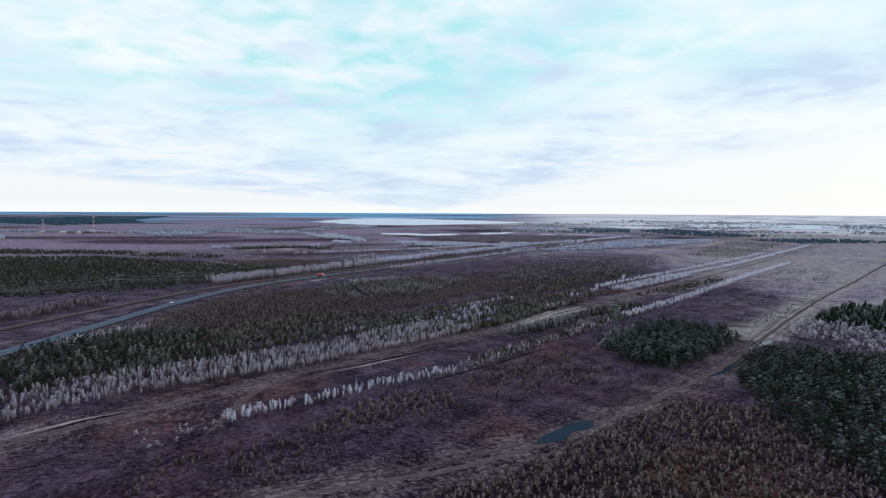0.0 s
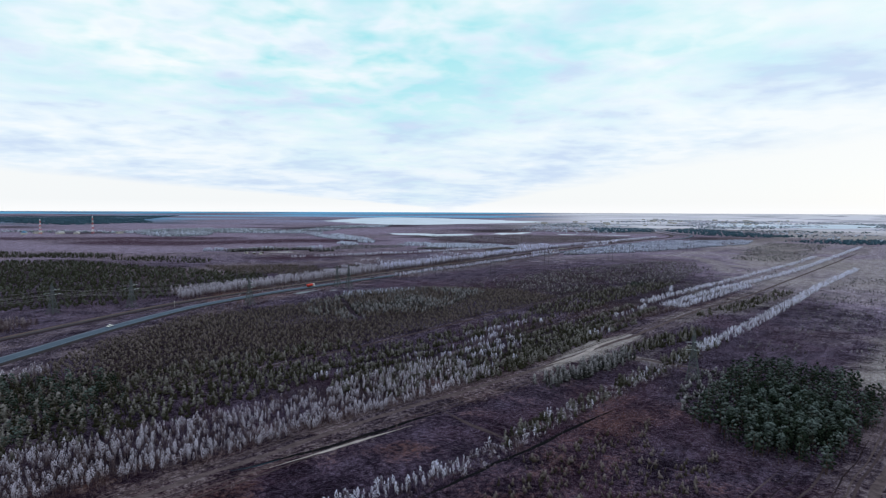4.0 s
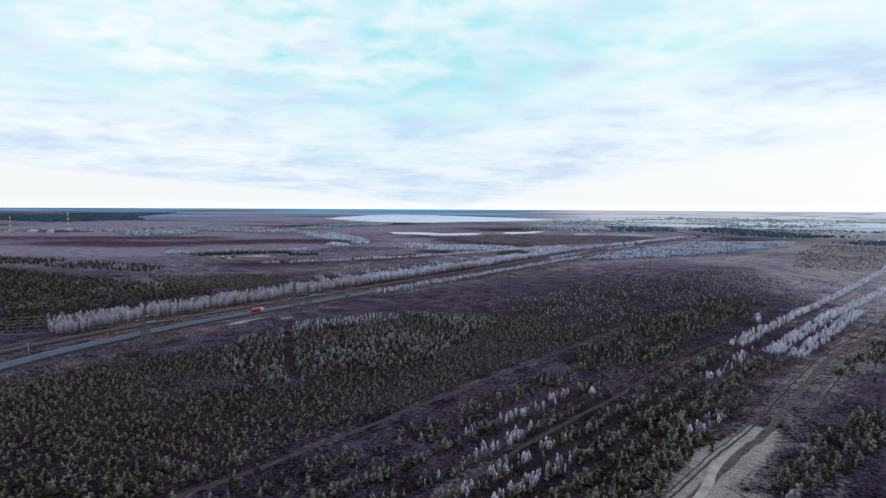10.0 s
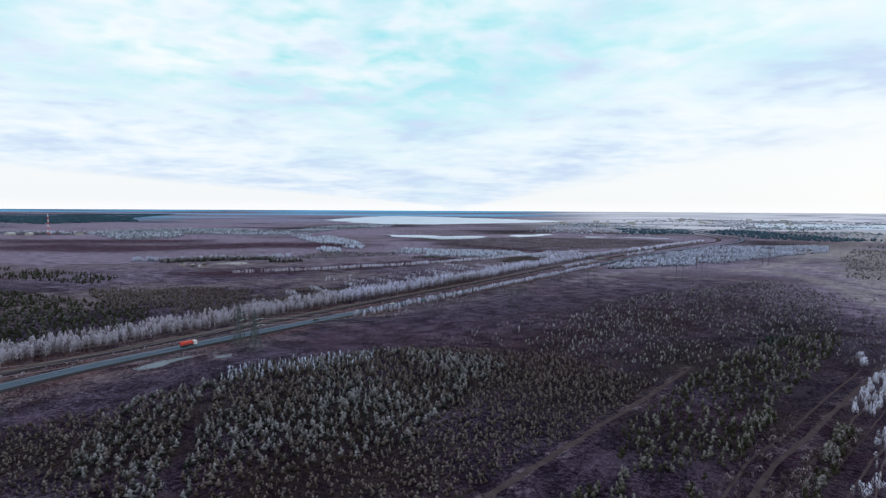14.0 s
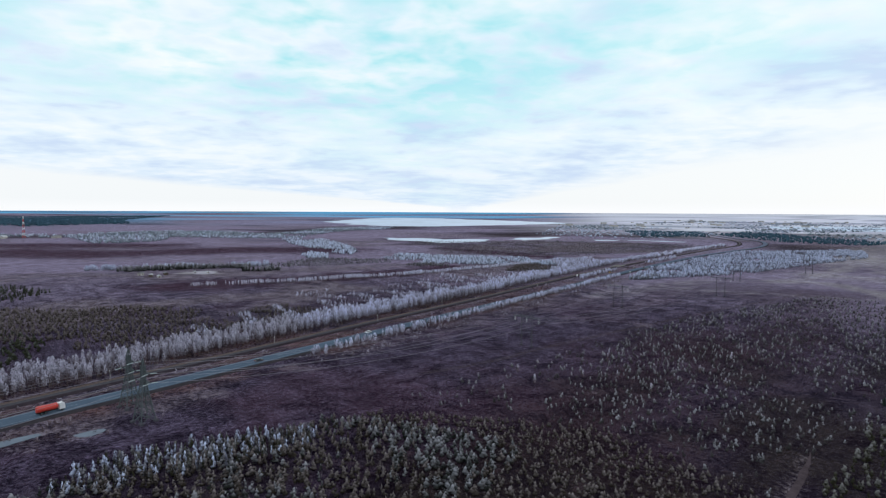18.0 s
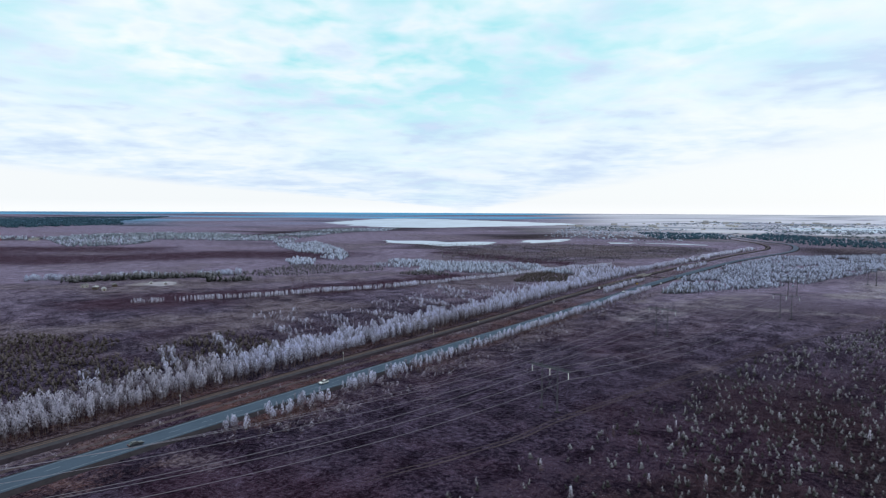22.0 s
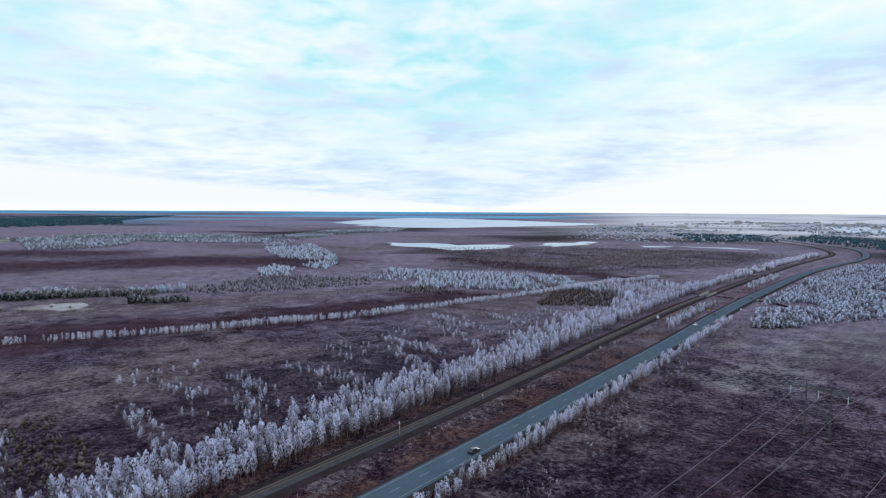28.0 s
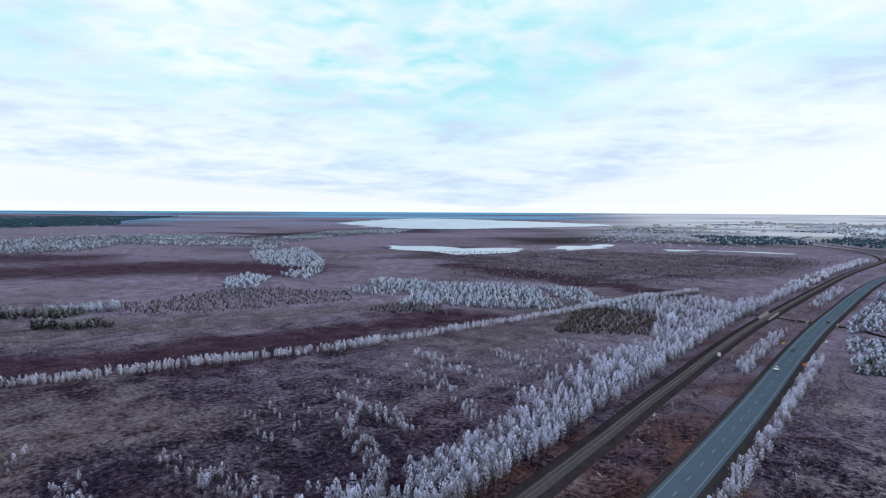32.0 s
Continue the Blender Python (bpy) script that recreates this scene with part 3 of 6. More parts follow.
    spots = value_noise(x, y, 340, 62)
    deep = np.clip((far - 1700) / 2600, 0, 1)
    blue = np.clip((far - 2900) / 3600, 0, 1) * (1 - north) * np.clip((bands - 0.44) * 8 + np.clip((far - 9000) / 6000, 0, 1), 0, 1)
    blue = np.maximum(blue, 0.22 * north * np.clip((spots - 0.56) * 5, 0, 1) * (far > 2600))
    pale_haze = north * np.clip(deep * 1.7 + (spots - 0.42) * 2.2, 0, 0.95) * np.clip((far - 1700) / 900, 0, 1) * (1 - np.clip(blue * 3, 0, 1))
    lilac_haze = np.clip((far - 1700) / 4000, 0, 0.75) * np.clip(0.6 + (bands - 0.5) * 1.6, 0, 1) * (1 - blue) * (1 - pale_haze)
    paint(me, "cover_haze", np.c_[blue, pale_haze, lilac_haze])
    paint(me, "cover", np.c_[tan, moss, pale])
    paint(me, "cover_more", np.c_[rust, rime_haze, wood])
    return tagged(new("ground", me), "flat frosty bog with purple heath and straw patches", "ground", kind="structure")


STRAW = [([(-1000, 330), (-798, 415), (-747, 508), (-731, 577), (-715, 640), (-690, 700)], 26, 0.7), ([(-1050, 560), (-880, 727), (-858, 789), (-837, 919), (-800, 980)], 22, 0.65),
         ([(-955, 640), (-900, 690), (-838, 716)], 12, 0.6), ([(-600, 560), (-640, 800), (-640, 980)], 30, 0.3), ([(-460, 560), (-440, 760), (-470, 1000)], 24, 0.30), ([(-330, 40), (-372, 130), (-420, 205)], 14, 0.45), ([(-494, 600), (-494, 700), (-497, 800), (-490, 900), (-470, 1000)], 24, 0.34), ([(-535, 470), (-500, 420), (-484, 440)], 10, 0.5), ([(-905, 670), (-884, 740), (-872, 800), (-862, 835)], 26, 0.9)]
# pale strips of sand and frost; the far eastern ones also paint brighter light
FROSTY_AND_SUNLIT = [([(-192, 325), (-190, 356), (-191, 397), (-186, 430)], 5, 1.0), ([(-188, 374), (-173, 372), (-147, 375), (-137, 378)], 3.5, 0.7), ([(-391, 1090), (-348, 1105), (-288, 1031), (-248, 921), (-228, 866)], 15, 0.55), ([(-313, 1900), (-344, 1417), (-364, 1150), (-391, 1080)], 16, 0.5), ([(-484, 860), (-482, 960), (-450, 1040)], 24, 0.35), ([(-175, 440), (-160, 380), (-140, 350)], 6, 0.35), ([(-30, 700), (-10, 900), (10, 1100)], 40, 0.4), ([(-240, 900), (-200, 1000)], 40, 0.3), ([(-181, 500), (-158, 800), (-138, 1100)], 10, 0.42), ([(-120, 500), (-60, 700)], 30, 0.22), ([(-60, 400), (-48, 520), (-36, 680), (-18, 800)], 20, 0.62), ([(-10, 560), (30, 640), (60, 760)], 40, 0.55), ([(-165, 560), (-135, 720), (-105, 900)], 26, 0.42), ([(60, 430), (120, 560), (160, 700)], 60, 0.5), ([(-90, 700), (-40, 1000)], 50, 0.45), ([(-92, 480), (-84, 640), (-70, 800)], 14, 0.3), ([(-205, 640), (-190, 760)], 12, 0.4), ([(-260, 1000), (-420, 960), (-520, 930)], 16, 0.35), ([(-937, 697), (-920, 708), (-902, 721)], 9, 0.85), ([(-480, 560), (-470, 640), (-462, 720)], 10, 0.35)]
# first area is only a dark cover over the open bog
MOSSY = [[(-400, 540), (-330, 480), (-212, 455), (-196, 640), (-240, 760), (-330, 820), (-400, 700)], [(-1044, 1268), (-1250, 1400), (-1000, 1680), (-723, 1768), (-646, 1726), (-648, 1478), (-725, 1234), (-897, 1130)], [(-272, 1083), (-305, 1350), (-312, 1690), (-190, 1680), (-178, 1063)], [(-330, 120), (-296, 90), (-286, 560), (-350, 580), (-420, 520), (-445, 360), (-455, 270), (-400, 190)], [(-260, 100), (-205, 100), (-190, 460), (-260, 460)], [(-180, 280), (-160, 290), (-140, 480), (-165, 480)],
         [(-1100, 60), (-1060, 420), (-700, 470), (-600, 440), (-560, 300), (-640, 60)], [(-88, 100), (-20, 100), (12, 190), (-35, 246), (-60, 240), (-68, 195)]]
make_ground_mesh()


# ---- roads and railway ----


def part(name, me, parent, label=""):
    ob = new(name, me)
    ob.parent = parent
    return tagged(ob, label)


def thing(name, label, category, kind="", group="", at=(0, 0, 0)):
    ob = new(name)
    ob.location = at
    return tagged(ob, label, category, group, kind)


def sweep(name, line, profile, mat, base=0.0):
    """A band of the given cross-section (offset to the right, height) laid along a line of the plan."""
    rows = []
    for off, h in profile:
        q = offset_line(line, off)
        X, Y, Z, s = warp(q[:, 0], q[:, 1])
        rows.append(np.c_[X, Y, Z + h + base])
    n, m = len(line), len(profile)
    v = np.stack(rows, 1).reshape(-1, 3)
    i = np.arange(n * m).reshape(n, m)
    f = np.stack([i[:-1, :-1], i[:-1, 1:], i[1:, 1:], i[1:, :-1]], -1).reshape(-1, 4)
    return from_arrays(name, v, f, [mat], smooth=False)


def laid(name, line, profile, mat, label, category, ragged=False):
    if ragged:
        line = smooth_line([tuple(p) for p in line], 1.6)
        line = line + (value_noise(line[:, 0], line[:, 1], 14, 51)[:, None] - 0.5) * (1.6, 0.0)
        grow = 0.6 + 0.9 * value_noise(line[:, 0] * 1.7, line[:, 1], 5, 52)
        other = 0.6 + 0.9 * value_noise(line[:, 0] * 1.7, line[:, 1], 5, 53)
        seg = np.r_[0, np.cumsum(np.linalg.norm(np.diff(line, axis=0), axis=1))]
        ends = np.clip(np.minimum(seg, seg[-1] - seg) / 22.0, 0.05, 1)
        grow, other = grow * ends, other * ends
        profile = [(off * (grow if off > 0 else other), h) for off, h in profile]
    me = sweep(name, line, profile, mat)
    return tagged(new(name, me), label, category, kind="structure")


road = laid("road", ROAD, [(-8.0, -0.3), (-5.9, 0.66), (-4.6, 0.72), (0, 0.80), (4.6, 0.72), (5.9, 0.66), (8.0, -0.3)], M_GRAVEL, "two-lane asphalt road on a low gravel embankment", "road")
part("asphalt", sweep("asphalt", ROAD, [(-4.9, 0.74), (-4.8, 0.80), (0, 0.88), (4.8, 0.80), (4.9, 0.74)], M_ASPHALT), road, "blue-grey worn asphalt")
for side in (-3.75, 3.75):
    part("edge_line", sweep("edge_line", ROAD, [(side - 0.1, 0.85), (side + 0.1, 0.85)], M_PAINT), road, "faded white edge line")
seg = np.r_[0, np.cumsum(np.linalg.norm(np.diff(ROAD, axis=0), axis=1))]
for k in range(96):
    s0 = 380 + 12.0 * k
    q = np.c_[np.interp([s0, s0 + 4], seg, ROAD[:, 0]), np.interp([s0, s0 + 4], seg, ROAD[:, 1])]
    part("lane_dash", sweep("lane_dash", q, [(-0.09, 0.895), (0.09, 0.895)], M_PAINT), road)

railway = laid("railway", RAIL, [(-6.6, -0.2), (-5.0, 0.20), (-3.2, 0.5), (3.2, 0.5), (4.4, 0.30), (5.6, -0.2)], M_VERGE, "single-track railway on a dark soil embankment", "railway")
part("ballast", sweep("ballast", RAIL, [(-2.3, 0.48), (-1.5, 1.05), (1.5, 1.05), (2.3, 0.48)], M_BALLAST), railway, "pale gravel ballast")
for side in (-0.76, 0.76):
    part("rail", sweep("rail", RAIL, [(side - 0.06, 1.10), (side - 0.05, 1.30), (side + 0.05, 1.30), (side + 0.06, 1.10)], M_RUST), railway, "rusty steel rail")
laid("service_track", offset_line(RAIL, 11.0)[(RAIL[:, 1] > 250) & (RAIL[:, 1] < 690)], [(-1.0, 0.03), (-0.6, 0.12), (0.6, 0.12), (1.0, 0.03)], M_TRACK, "sandy service track between railway and road", "track", True)

for name, line, w, mat, label in (("sand_track", WEST_TRACK, 1.3, M_TRACK, "broad worn earth track across the bog"), ("dirt_road", POND_ROAD, 1.3, M_TRACK, "worn dirt road past a pond"),
                                  ("old_track", OLD_TRACK, 1.1, M_CUT, "overgrown cutting through the scrub"), ("cutline", EAST_TRACK, 0.9, M_CUT, "narrow cut line beside young trees")):
    laid(name, line, [(-w, 0.01), (-w * 0.6, 0.07), (w * 0.6, 0.07), (w, 0.01)], mat, label, "track", True)


def patch(name, label, mat, poly):
    line = smooth_line(poly + poly[:1], 6.0 if max(abs(p[0]) for p in poly) < 600 else 22.0)[:-1]
    line = line + (value_noise(line[:, 0], line[:, 1], 9, 33)[:, None] - 0.5) * (26 if mat is M_ICE else 1.6)
    if mat is M_ICE:
        line = line + (np.c_[value_noise(line[:, 0], line[:, 1], 70, 35), value_noise(line[:, 0], line[:, 1], 70, 36)] - 0.5) * 75
        line = line + (value_noise(line[:, 0], line[:, 1], 140, 34)[:, None] - 0.5) * 130 * min(1.0, np.ptp(line[:, 1]) / 900)
    c = line.mean(0)
    rings = [c + (line - c) * k for k in (1.0, 0.75, 0.5, 0.25)]
    v = np.concatenate(rings + [c[None]])
    X, Y, Z, s = warp(v[:, 0], v[:, 1])
    n = len(line)
    f = []
    for k in range(3):
        f += [(k * n + i, k * n + (i + 1) % n, (k + 1) * n + (i + 1) % n, (k + 1) * n + i) for i in range(n)]
    f += [(3 * n + i, 3 * n + (i + 1) % n, 4 * n, 4 * n) for i in range(n)]
    me = bpy.data.meshes.new(name)
    me.from_pydata(np.c_[X, Y, Z + 0.22].tolist(), [], [tuple(dict.fromkeys(q)) for q in f])
    me.materials.append(mat)
    if me.polygons[0].normal.z < 0:
        me.flip_normals()
    return tagged(new(name, me), label, "water", kind="structure")


for name, label, kind, poly in WATER:
    patch(name, label, {"WATER": M_WATER, "THIN": M_POOLSKY, "ICE": M_ICE}[kind], poly)
for name, label, mat, pts, w in (
        ("ditch", "dark wet ditch beside the track", M_DITCH, [(-222, 62), (-223, 80), (-220, 100)], 0.8), ("ditch", "dark wet ditch beside the track", M_DITCH, [(-208, 174), (-204, 187), (-199, 206), (-195, 236), (-191, 252)], 0.9),
        ("ditch", "dark wet ditch below the birch row", M_DITCH, [(-157, 190), (-149, 242), (-147, 263), (-142, 297)], 0.7), ("ditch_water", "still water in the ditch", M_WATER, [(-208.5, 172), (-206, 178), (-203.5, 188)], 1.0),
        ("sand_patch", "bare pale sand on the earth track", M_SAND, [(-193.5, 330), (-190.5, 352), (-189.8, 372), (-191, 392), (-188, 414)], 1.2), ("sand_patch", "pale strip of sand beside the ditch", M_SAND, [(-226, 58), (-226, 78), (-222, 98)], 0.9),
        ("sand_patch", "pale strip of sand along the ditch", M_SAND, [(-202, 180), (-197, 205), (-192, 232)], 0.7), ("cross_track", "pale side track between two pine rows", M_TRACK, [(-187, 376), (-175, 371), (-158, 374), (-144, 373), (-122, 375)], 1.4),
        ("cross_track", "worn side track to the pylon", M_TRACK, [(-146, 373), (-135, 362), (-128, 352)], 1.0), ("cross_track", "short worn track between the birch rows", M_TRACK, [(-206, 160), (-202, 137), (-186, 116), (-176, 100)], 1.8),
        ("cross_track", "narrow track over the bog", M_CUT, [(-196, 252), (-179, 246), (-163, 243), (-150, 240)], 1.0)):
    laid(name, smooth_line(pts, 4.0), [(-w, 0.05), (-w * 0.6, 0.12), (w * 0.6, 0.12), (w, 0.05)], mat, label, "track", True)
# wheel ruts beside the tracks
RUTS = [(WEST_TRACK, off, y0, y1) for off, y0, y1 in ((-9, 40, 330), (-6.2, 60, 600), (-4.5, 60, 700), (5, 40, 300), (7.6, 60, 340), (11, 120, 330), (-24, 430, 900), (-31, 430, 900), (9, 430, 800))]
RUTS += [(POND_ROAD, off, y0, y1) for off, y0, y1 in ((-8, 60, 330), (-5.6, 60, 500), (-4, 60, 700), (4.6, 100, 500), (6.8, 60, 400), (-13, 150, 300), (-18, 160, 290), (-22, 170, 280))]
RUTS += [(EAST_TRACK, off, y0, y1) for off, y0, y1 in ((7, 380, 900), (13, 420, 800), (19, 400, 760), (-6, 320, 640), (26, 440, 700))]
RUTS += [(smooth_line([(-444, 560), (-429, 613), (-426, 646), (-409, 737), (-384, 860), (-349, 1000)], 6), off, 500, 1100) for off in (-1, 1)]
for n, (line, off, y0, y1) in enumerate(RUTS):
    q = offset_line(line, off)
    q = q[(q[:, 1] > y0) & (q[:, 1] < y1)]
    w = 0.18 + 0.08 * (n % 3) + 0.12 * (line is EAST_TRACK)
    laid("wheel_rut", q, [(-w, 0.03), (-w * 0.5, 0.09), (w * 0.5, 0.09), (w, 0.03)], M_CUT if line is EAST_TRACK else (M_RUT, M_TRACK, M_CUT)[n % 3] if line is not RUTS[-1][0] else M_TRACK, "worn wheel rut in the frosty ground", "track", True)

# ---- trees ----


def tuft_tree(kind, tufts, seed, sides=3):
    """A tree one metre high, as arrays: a tapered trunk with limbs and a crown of small tufts. Gives places, triangles, slots (0 trunk, 1 crown) and tints."""
    r = np.random.RandomState(seed)
    spec = {
        "birch": (0.29, 0.150, 0.062, 0.092, 0.45, 0.009), "willow": (0.08, 0.33, 0.11, 0.22, 0.40, 0.010), "bog": (0.04, 0.33, 0.13, 0.14, 0.25, 0.018),
        "pine": (0.26, 0.215, 0.060, 0.070, 0.15, 0.018), "spruce": (0.06, 0.17, 0.10, 0.13, -0.15, 0.016), "far": (0.08, 0.27, 0.15, 0.17, 0.30, 0.016)}[kind]
    low, wide, w, l, lift, thick = spec
    if kind == "birch":
        w, l = w * min(1.0, math.sqrt(48 / tufts)), l * min(1.0, math.sqrt(60 / tufts))
    lean = r.uniform(-0.03, 0.03, 2)
    V, T, S, A = [], [], [], []

    def stick(a, b, ra, rb):
        a, b = np.array(a), np.array(b)
        d = (b - a) / np.linalg.norm(b - a)
        e = np.cross(d, (0.31, 0.9, 0.2))
        e /= np.linalg.norm(e)
        g = np.cross(d, e)
        o = len(V)
        for c, rad in ((a, ra), (b, rb)):
            for k in range(sides):
                t = 2 * math.pi * k / sides
                V.append(c + rad * (math.cos(t) * e + math.sin(t) * g))
                A.append((0.5, c[2], 0.5))
        for k in range(sides):
            j = (k + 1) % sides
            T.extend([(o + k, o + j, o + sides + j), (o + k, o + sides + j, o + sides + k)])
            S.extend([0, 0])

    if tufts < 40:
        stick((0, 0, -0.03), (lean[0], lean[1], 0.9), thick, thick * 0.3)
    else:
        stick((0, 0, -0.03), (lean[0] * 0.6, lean[1] * 0.6, 0.55), thick, thick * 0.6)
        stick((lean[0] * 0.6, lean[1] * 0.6, 0.55), (lean[0], lean[1], 0.95), thick * 0.6, thick * 0.15)
    if tufts > 100:
        for k in range(9):
            z = low + (0.9 - low) * k / 9
            t = r.uniform(0, 6.3)
            q = wide * 0.8 * math.sin(math.pi * min(1, (z - low) / (1 - low) * 0.8 + 0.2))
            stick((0, 0, z), (q * math.cos(t), q * math.sin(t), z + 0.1 * (lift > 0) + 0.03), thick * 0.35, thick * 0.1)
    lumps = 0 if kind in ("birch", "willow", "spruce") else max(2, tufts // (6 if kind == "pine" else 9))
    for k in range(lumps):
        # boughs as lumpy bunches, with loose tufts round them below
        s = (k + 0.5) / lumps
        t = k * 2.4 + r.uniform(-0.5, 0.5)
        if kind == "pine":
            q = wide * 0.62 * math.sqrt(max(0.0, 1 - (1.7 * s - 0.75) ** 2))
            c = np.array([q * math.cos(t), q * math.sin(t), low + (0.94 - low) * s])
            size = np.array([1, 1, 0.85]) * r.uniform(0.068, 0.105)
        else:
            q = wide * 0.42 * (1 - s)
            c = np.array([q * math.cos(t), q * math.sin(t), low + (0.93 - low) * (s * 0.86 + 0.08)])
            size = np.array([wide * (0.80 - 0.48 * s), wide * (0.80 - 0.48 * s), 0.62 * (1 - low) / lumps + 0.03])
        o = len(V)
        turn = r.uniform(0, 6.3)
        ring = [np.array([math.cos(turn + i * 1.2566), math.sin(turn + i * 1.2566), r.uniform(-0.45, 0.25)]) for i in range(5)]
        for p in [np.array([r.uniform(-0.3, 0.3), r.uniform(-0.3, 0.3), 1.0])] + ring + [np.array([0, 0, -0.8])]:
            v = c + p * size * r.uniform(0.72, 1.28)
            V.append(v)
            # bunch tops tinted whiter: frost, and a rounded highlight painted in
            A.append((0.5, 0.55 * c[2] + 0.28 + 0.30 * p[2], r.uniform(0, 1)))
        for i in range(5):
            j = (i + 1) % 5
            T.extend([(o, o + 1 + i, o + 1 + j), (o + 6, o + 1 + j, o + 1 + i)])
            S.extend([1, 1])
    for k in range(tufts // 2 if lumps else tufts):
        s = (k + r.uniform(0, 1)) / (tufts // 2 if lumps else tufts)
        z = low + (1 - low) * s
        if kind == "birch":
            q = wide * (math.sin(math.pi * min(1, s**0.75)) ** 0.7 * 0.9 + 0.08)
        elif kind in ("pine",):
            q = wide * math.sqrt(max(0.02, 1 - (1.9 * s - 0.85) ** 2)) if s > 0.1 else wide * 0.55
        elif kind == "spruce":
            q = wide * (1.03 - s)
        elif kind == "bog":
            q = wide * (math.sin(math.pi * min(1, 0.22 + s * 0.78)) ** 0.8 + 0.06)
        else:
            q = wide * (math.sin(math.pi * min(1, 0.25 + s * 0.72)) ** 0.6 + 0.05)
        q *= math.sqrt(r.uniform(0.25, 1.0)) * r.uniform(0.8, 1.2)
        t = r.uniform(0, 2 * math.pi)
        out = np.array([math.cos(t), math.sin(t), 0])
        side = np.array([-math.sin(t), math.cos(t), r.uniform(-0.5, 0.5)])
        c = np.array([lean[0] * z, lean[1] * z, z]) + out * q
        k2 = r.uniform(0.7, 1.35)
        wild = 0.26 if kind == "birch" else 0.35
        tip = c + (out * (1 - abs(lift)) * r.uniform(-0.4, 0.7) + np.array([0, 0, lift * 1.5]) + r.uniform(-wild, wild, 3)) * l * k2
        o = len(V)
        V.extend([c - side * w * k2 * 0.5 - (0, 0, l * 0.3), c + side * w * k2 * 0.5, tip])
        b = r.uniform(0, 1)
        A.extend([(0.5, z, b)] * 3)
        T.append((o, o + 1, o + 2))
        S.append(1)
    V = np.array(V)
    V[:, 2] *= 1.0 / max(0.9, V[:, 2].max())
    return V, np.array(T, np.int32), np.array(S, np.int32), np.array(A)


def forest(name, label, spots, heights, kind, tufts, mats, rng, spread=0.35, variants=6, category="trees", broad=1.0):
    """Many trees of one kind as one piece of the land's cover. spots: places on the plan."""
    spots, heights = np.asarray(spots, float), np.asarray(heights, float)
    if len(spots) == 0:
        return None
    X, Y, Z, sc = warp(spots[:, 0], spots[:, 1])
    Vs, Ts, Ss, As, o = [], [], [], [], 0
    pick = rng.randint(0, variants, len(spots))
    for v in range(variants):
        V, T, S, A = tuft_tree(kind, tufts, 17 + v * 7 + tufts)
        sel = np.where(pick == v)[0]
        n = len(sel)
        if n == 0:
            continue
        t = rng.uniform(0, 2 * math.pi, n)
        c, s = np.cos(t)[:, None], np.sin(t)[:, None]
        h = (heights[sel] * sc[sel])[:, None]
        fat = broad * rng.uniform(1 - spread, 1 + spread, n)[:, None]
        W = np.stack([(V[:, 0] * c - V[:, 1] * s) * h * fat + X[sel][:, None], (V[:, 0] * s + V[:, 1] * c) * h * fat + Y[sel][:, None], V[:, 2] * h + Z[sel][:, None] - 0.1], -1)
        tree = rng.uniform(0, 1, n)
        AA = np.stack([np.broadcast_to(tree[:, None], (n, len(V))), np.broadcast_to(A[:, 1], (n, len(V))), np.broadcast_to(A[:, 2], (n, len(V)))], -1)
        Vs.append(W.reshape(-1, 3)), As.append(AA.reshape(-1, 3))
        Ts.append((T[None] + o + (np.arange(n) * len(V))[:, None, None]).reshape(-1, 3))
        Ss.append(np.tile(S, n))
        o += n * len(V)
    me = from_arrays(name, np.concatenate(Vs), np.concatenate(Ts), mats, np.concatenate(Ss))
    paint(me, "tint", np.concatenate(As))
    return tagged(new(name, me), label, category, kind="stuff")


def fill(poly, gap, rng, lump=0.0, size=25.0, seed=0, jitter=0.9):
    """Places about gap apart in an area of the plan; lump leaves out clearings."""
    xs, ys = [p[0] for p in poly], [p[1] for p in poly]
    gx, gy = np.meshgrid(np.arange(min(xs), max(xs) + gap, gap), np.arange(min(ys), max(ys) + gap, gap))
    x = gx.ravel() + rng.uniform(-0.5, 0.5, gx.size) * gap * 2 * jitter
    y = gy.ravel() + rng.uniform(-0.5, 0.5, gx.size) * gap * 2 * jitter
    ok = inside(x + 6 * (value_noise(x, y, 18, 90) - 0.5), y + 6 * (value_noise(x, y, 18, 91) - 0.5), poly)
    if lump:
        ok &= value_noise(x, y, size, 40 + seed) > lump
    return np.c_[x[ok], y[ok]]


def along(line, lo, hi, gap, rng, lump=0.0, size=18.0, seed=0):
    """Places between two offsets from a line."""
    line = np.asarray(line, float)
    seg = np.r_[0, np.cumsum(np.linalg.norm(np.diff(line, axis=0), axis=1))]
    n = int(seg[-1] * abs(hi - lo) / (gap * gap))
    s = rng.uniform(0, seg[-1], n)
    base = np.c_[np.interp(s, seg, line[:, 0]), np.interp(s, seg, line[:, 1])]
    ahead = np.c_[np.interp(s + 2, seg, line[:, 0]) - np.interp(s - 2, seg, line[:, 0]), np.interp(s + 2, seg, line[:, 1]) - np.interp(s - 2, seg, line[:, 1])]
    ahead /= np.linalg.norm(ahead, axis=1, keepdims=True)
    off = rng.uniform(lo, hi, n)[:, None]
    q = base + np.c_[ahead[:, 1], -ahead[:, 0]] * off
    return q[value_noise(q[:, 0], q[:, 1], size, 60 + seed) > lump] if lump else q


def stretch(line, y0, y1):
    line = np.asarray(line)
    return line[(line[:, 1] >= y0) & (line[:, 1] <= y1)]


rng = np.random.RandomState(5)
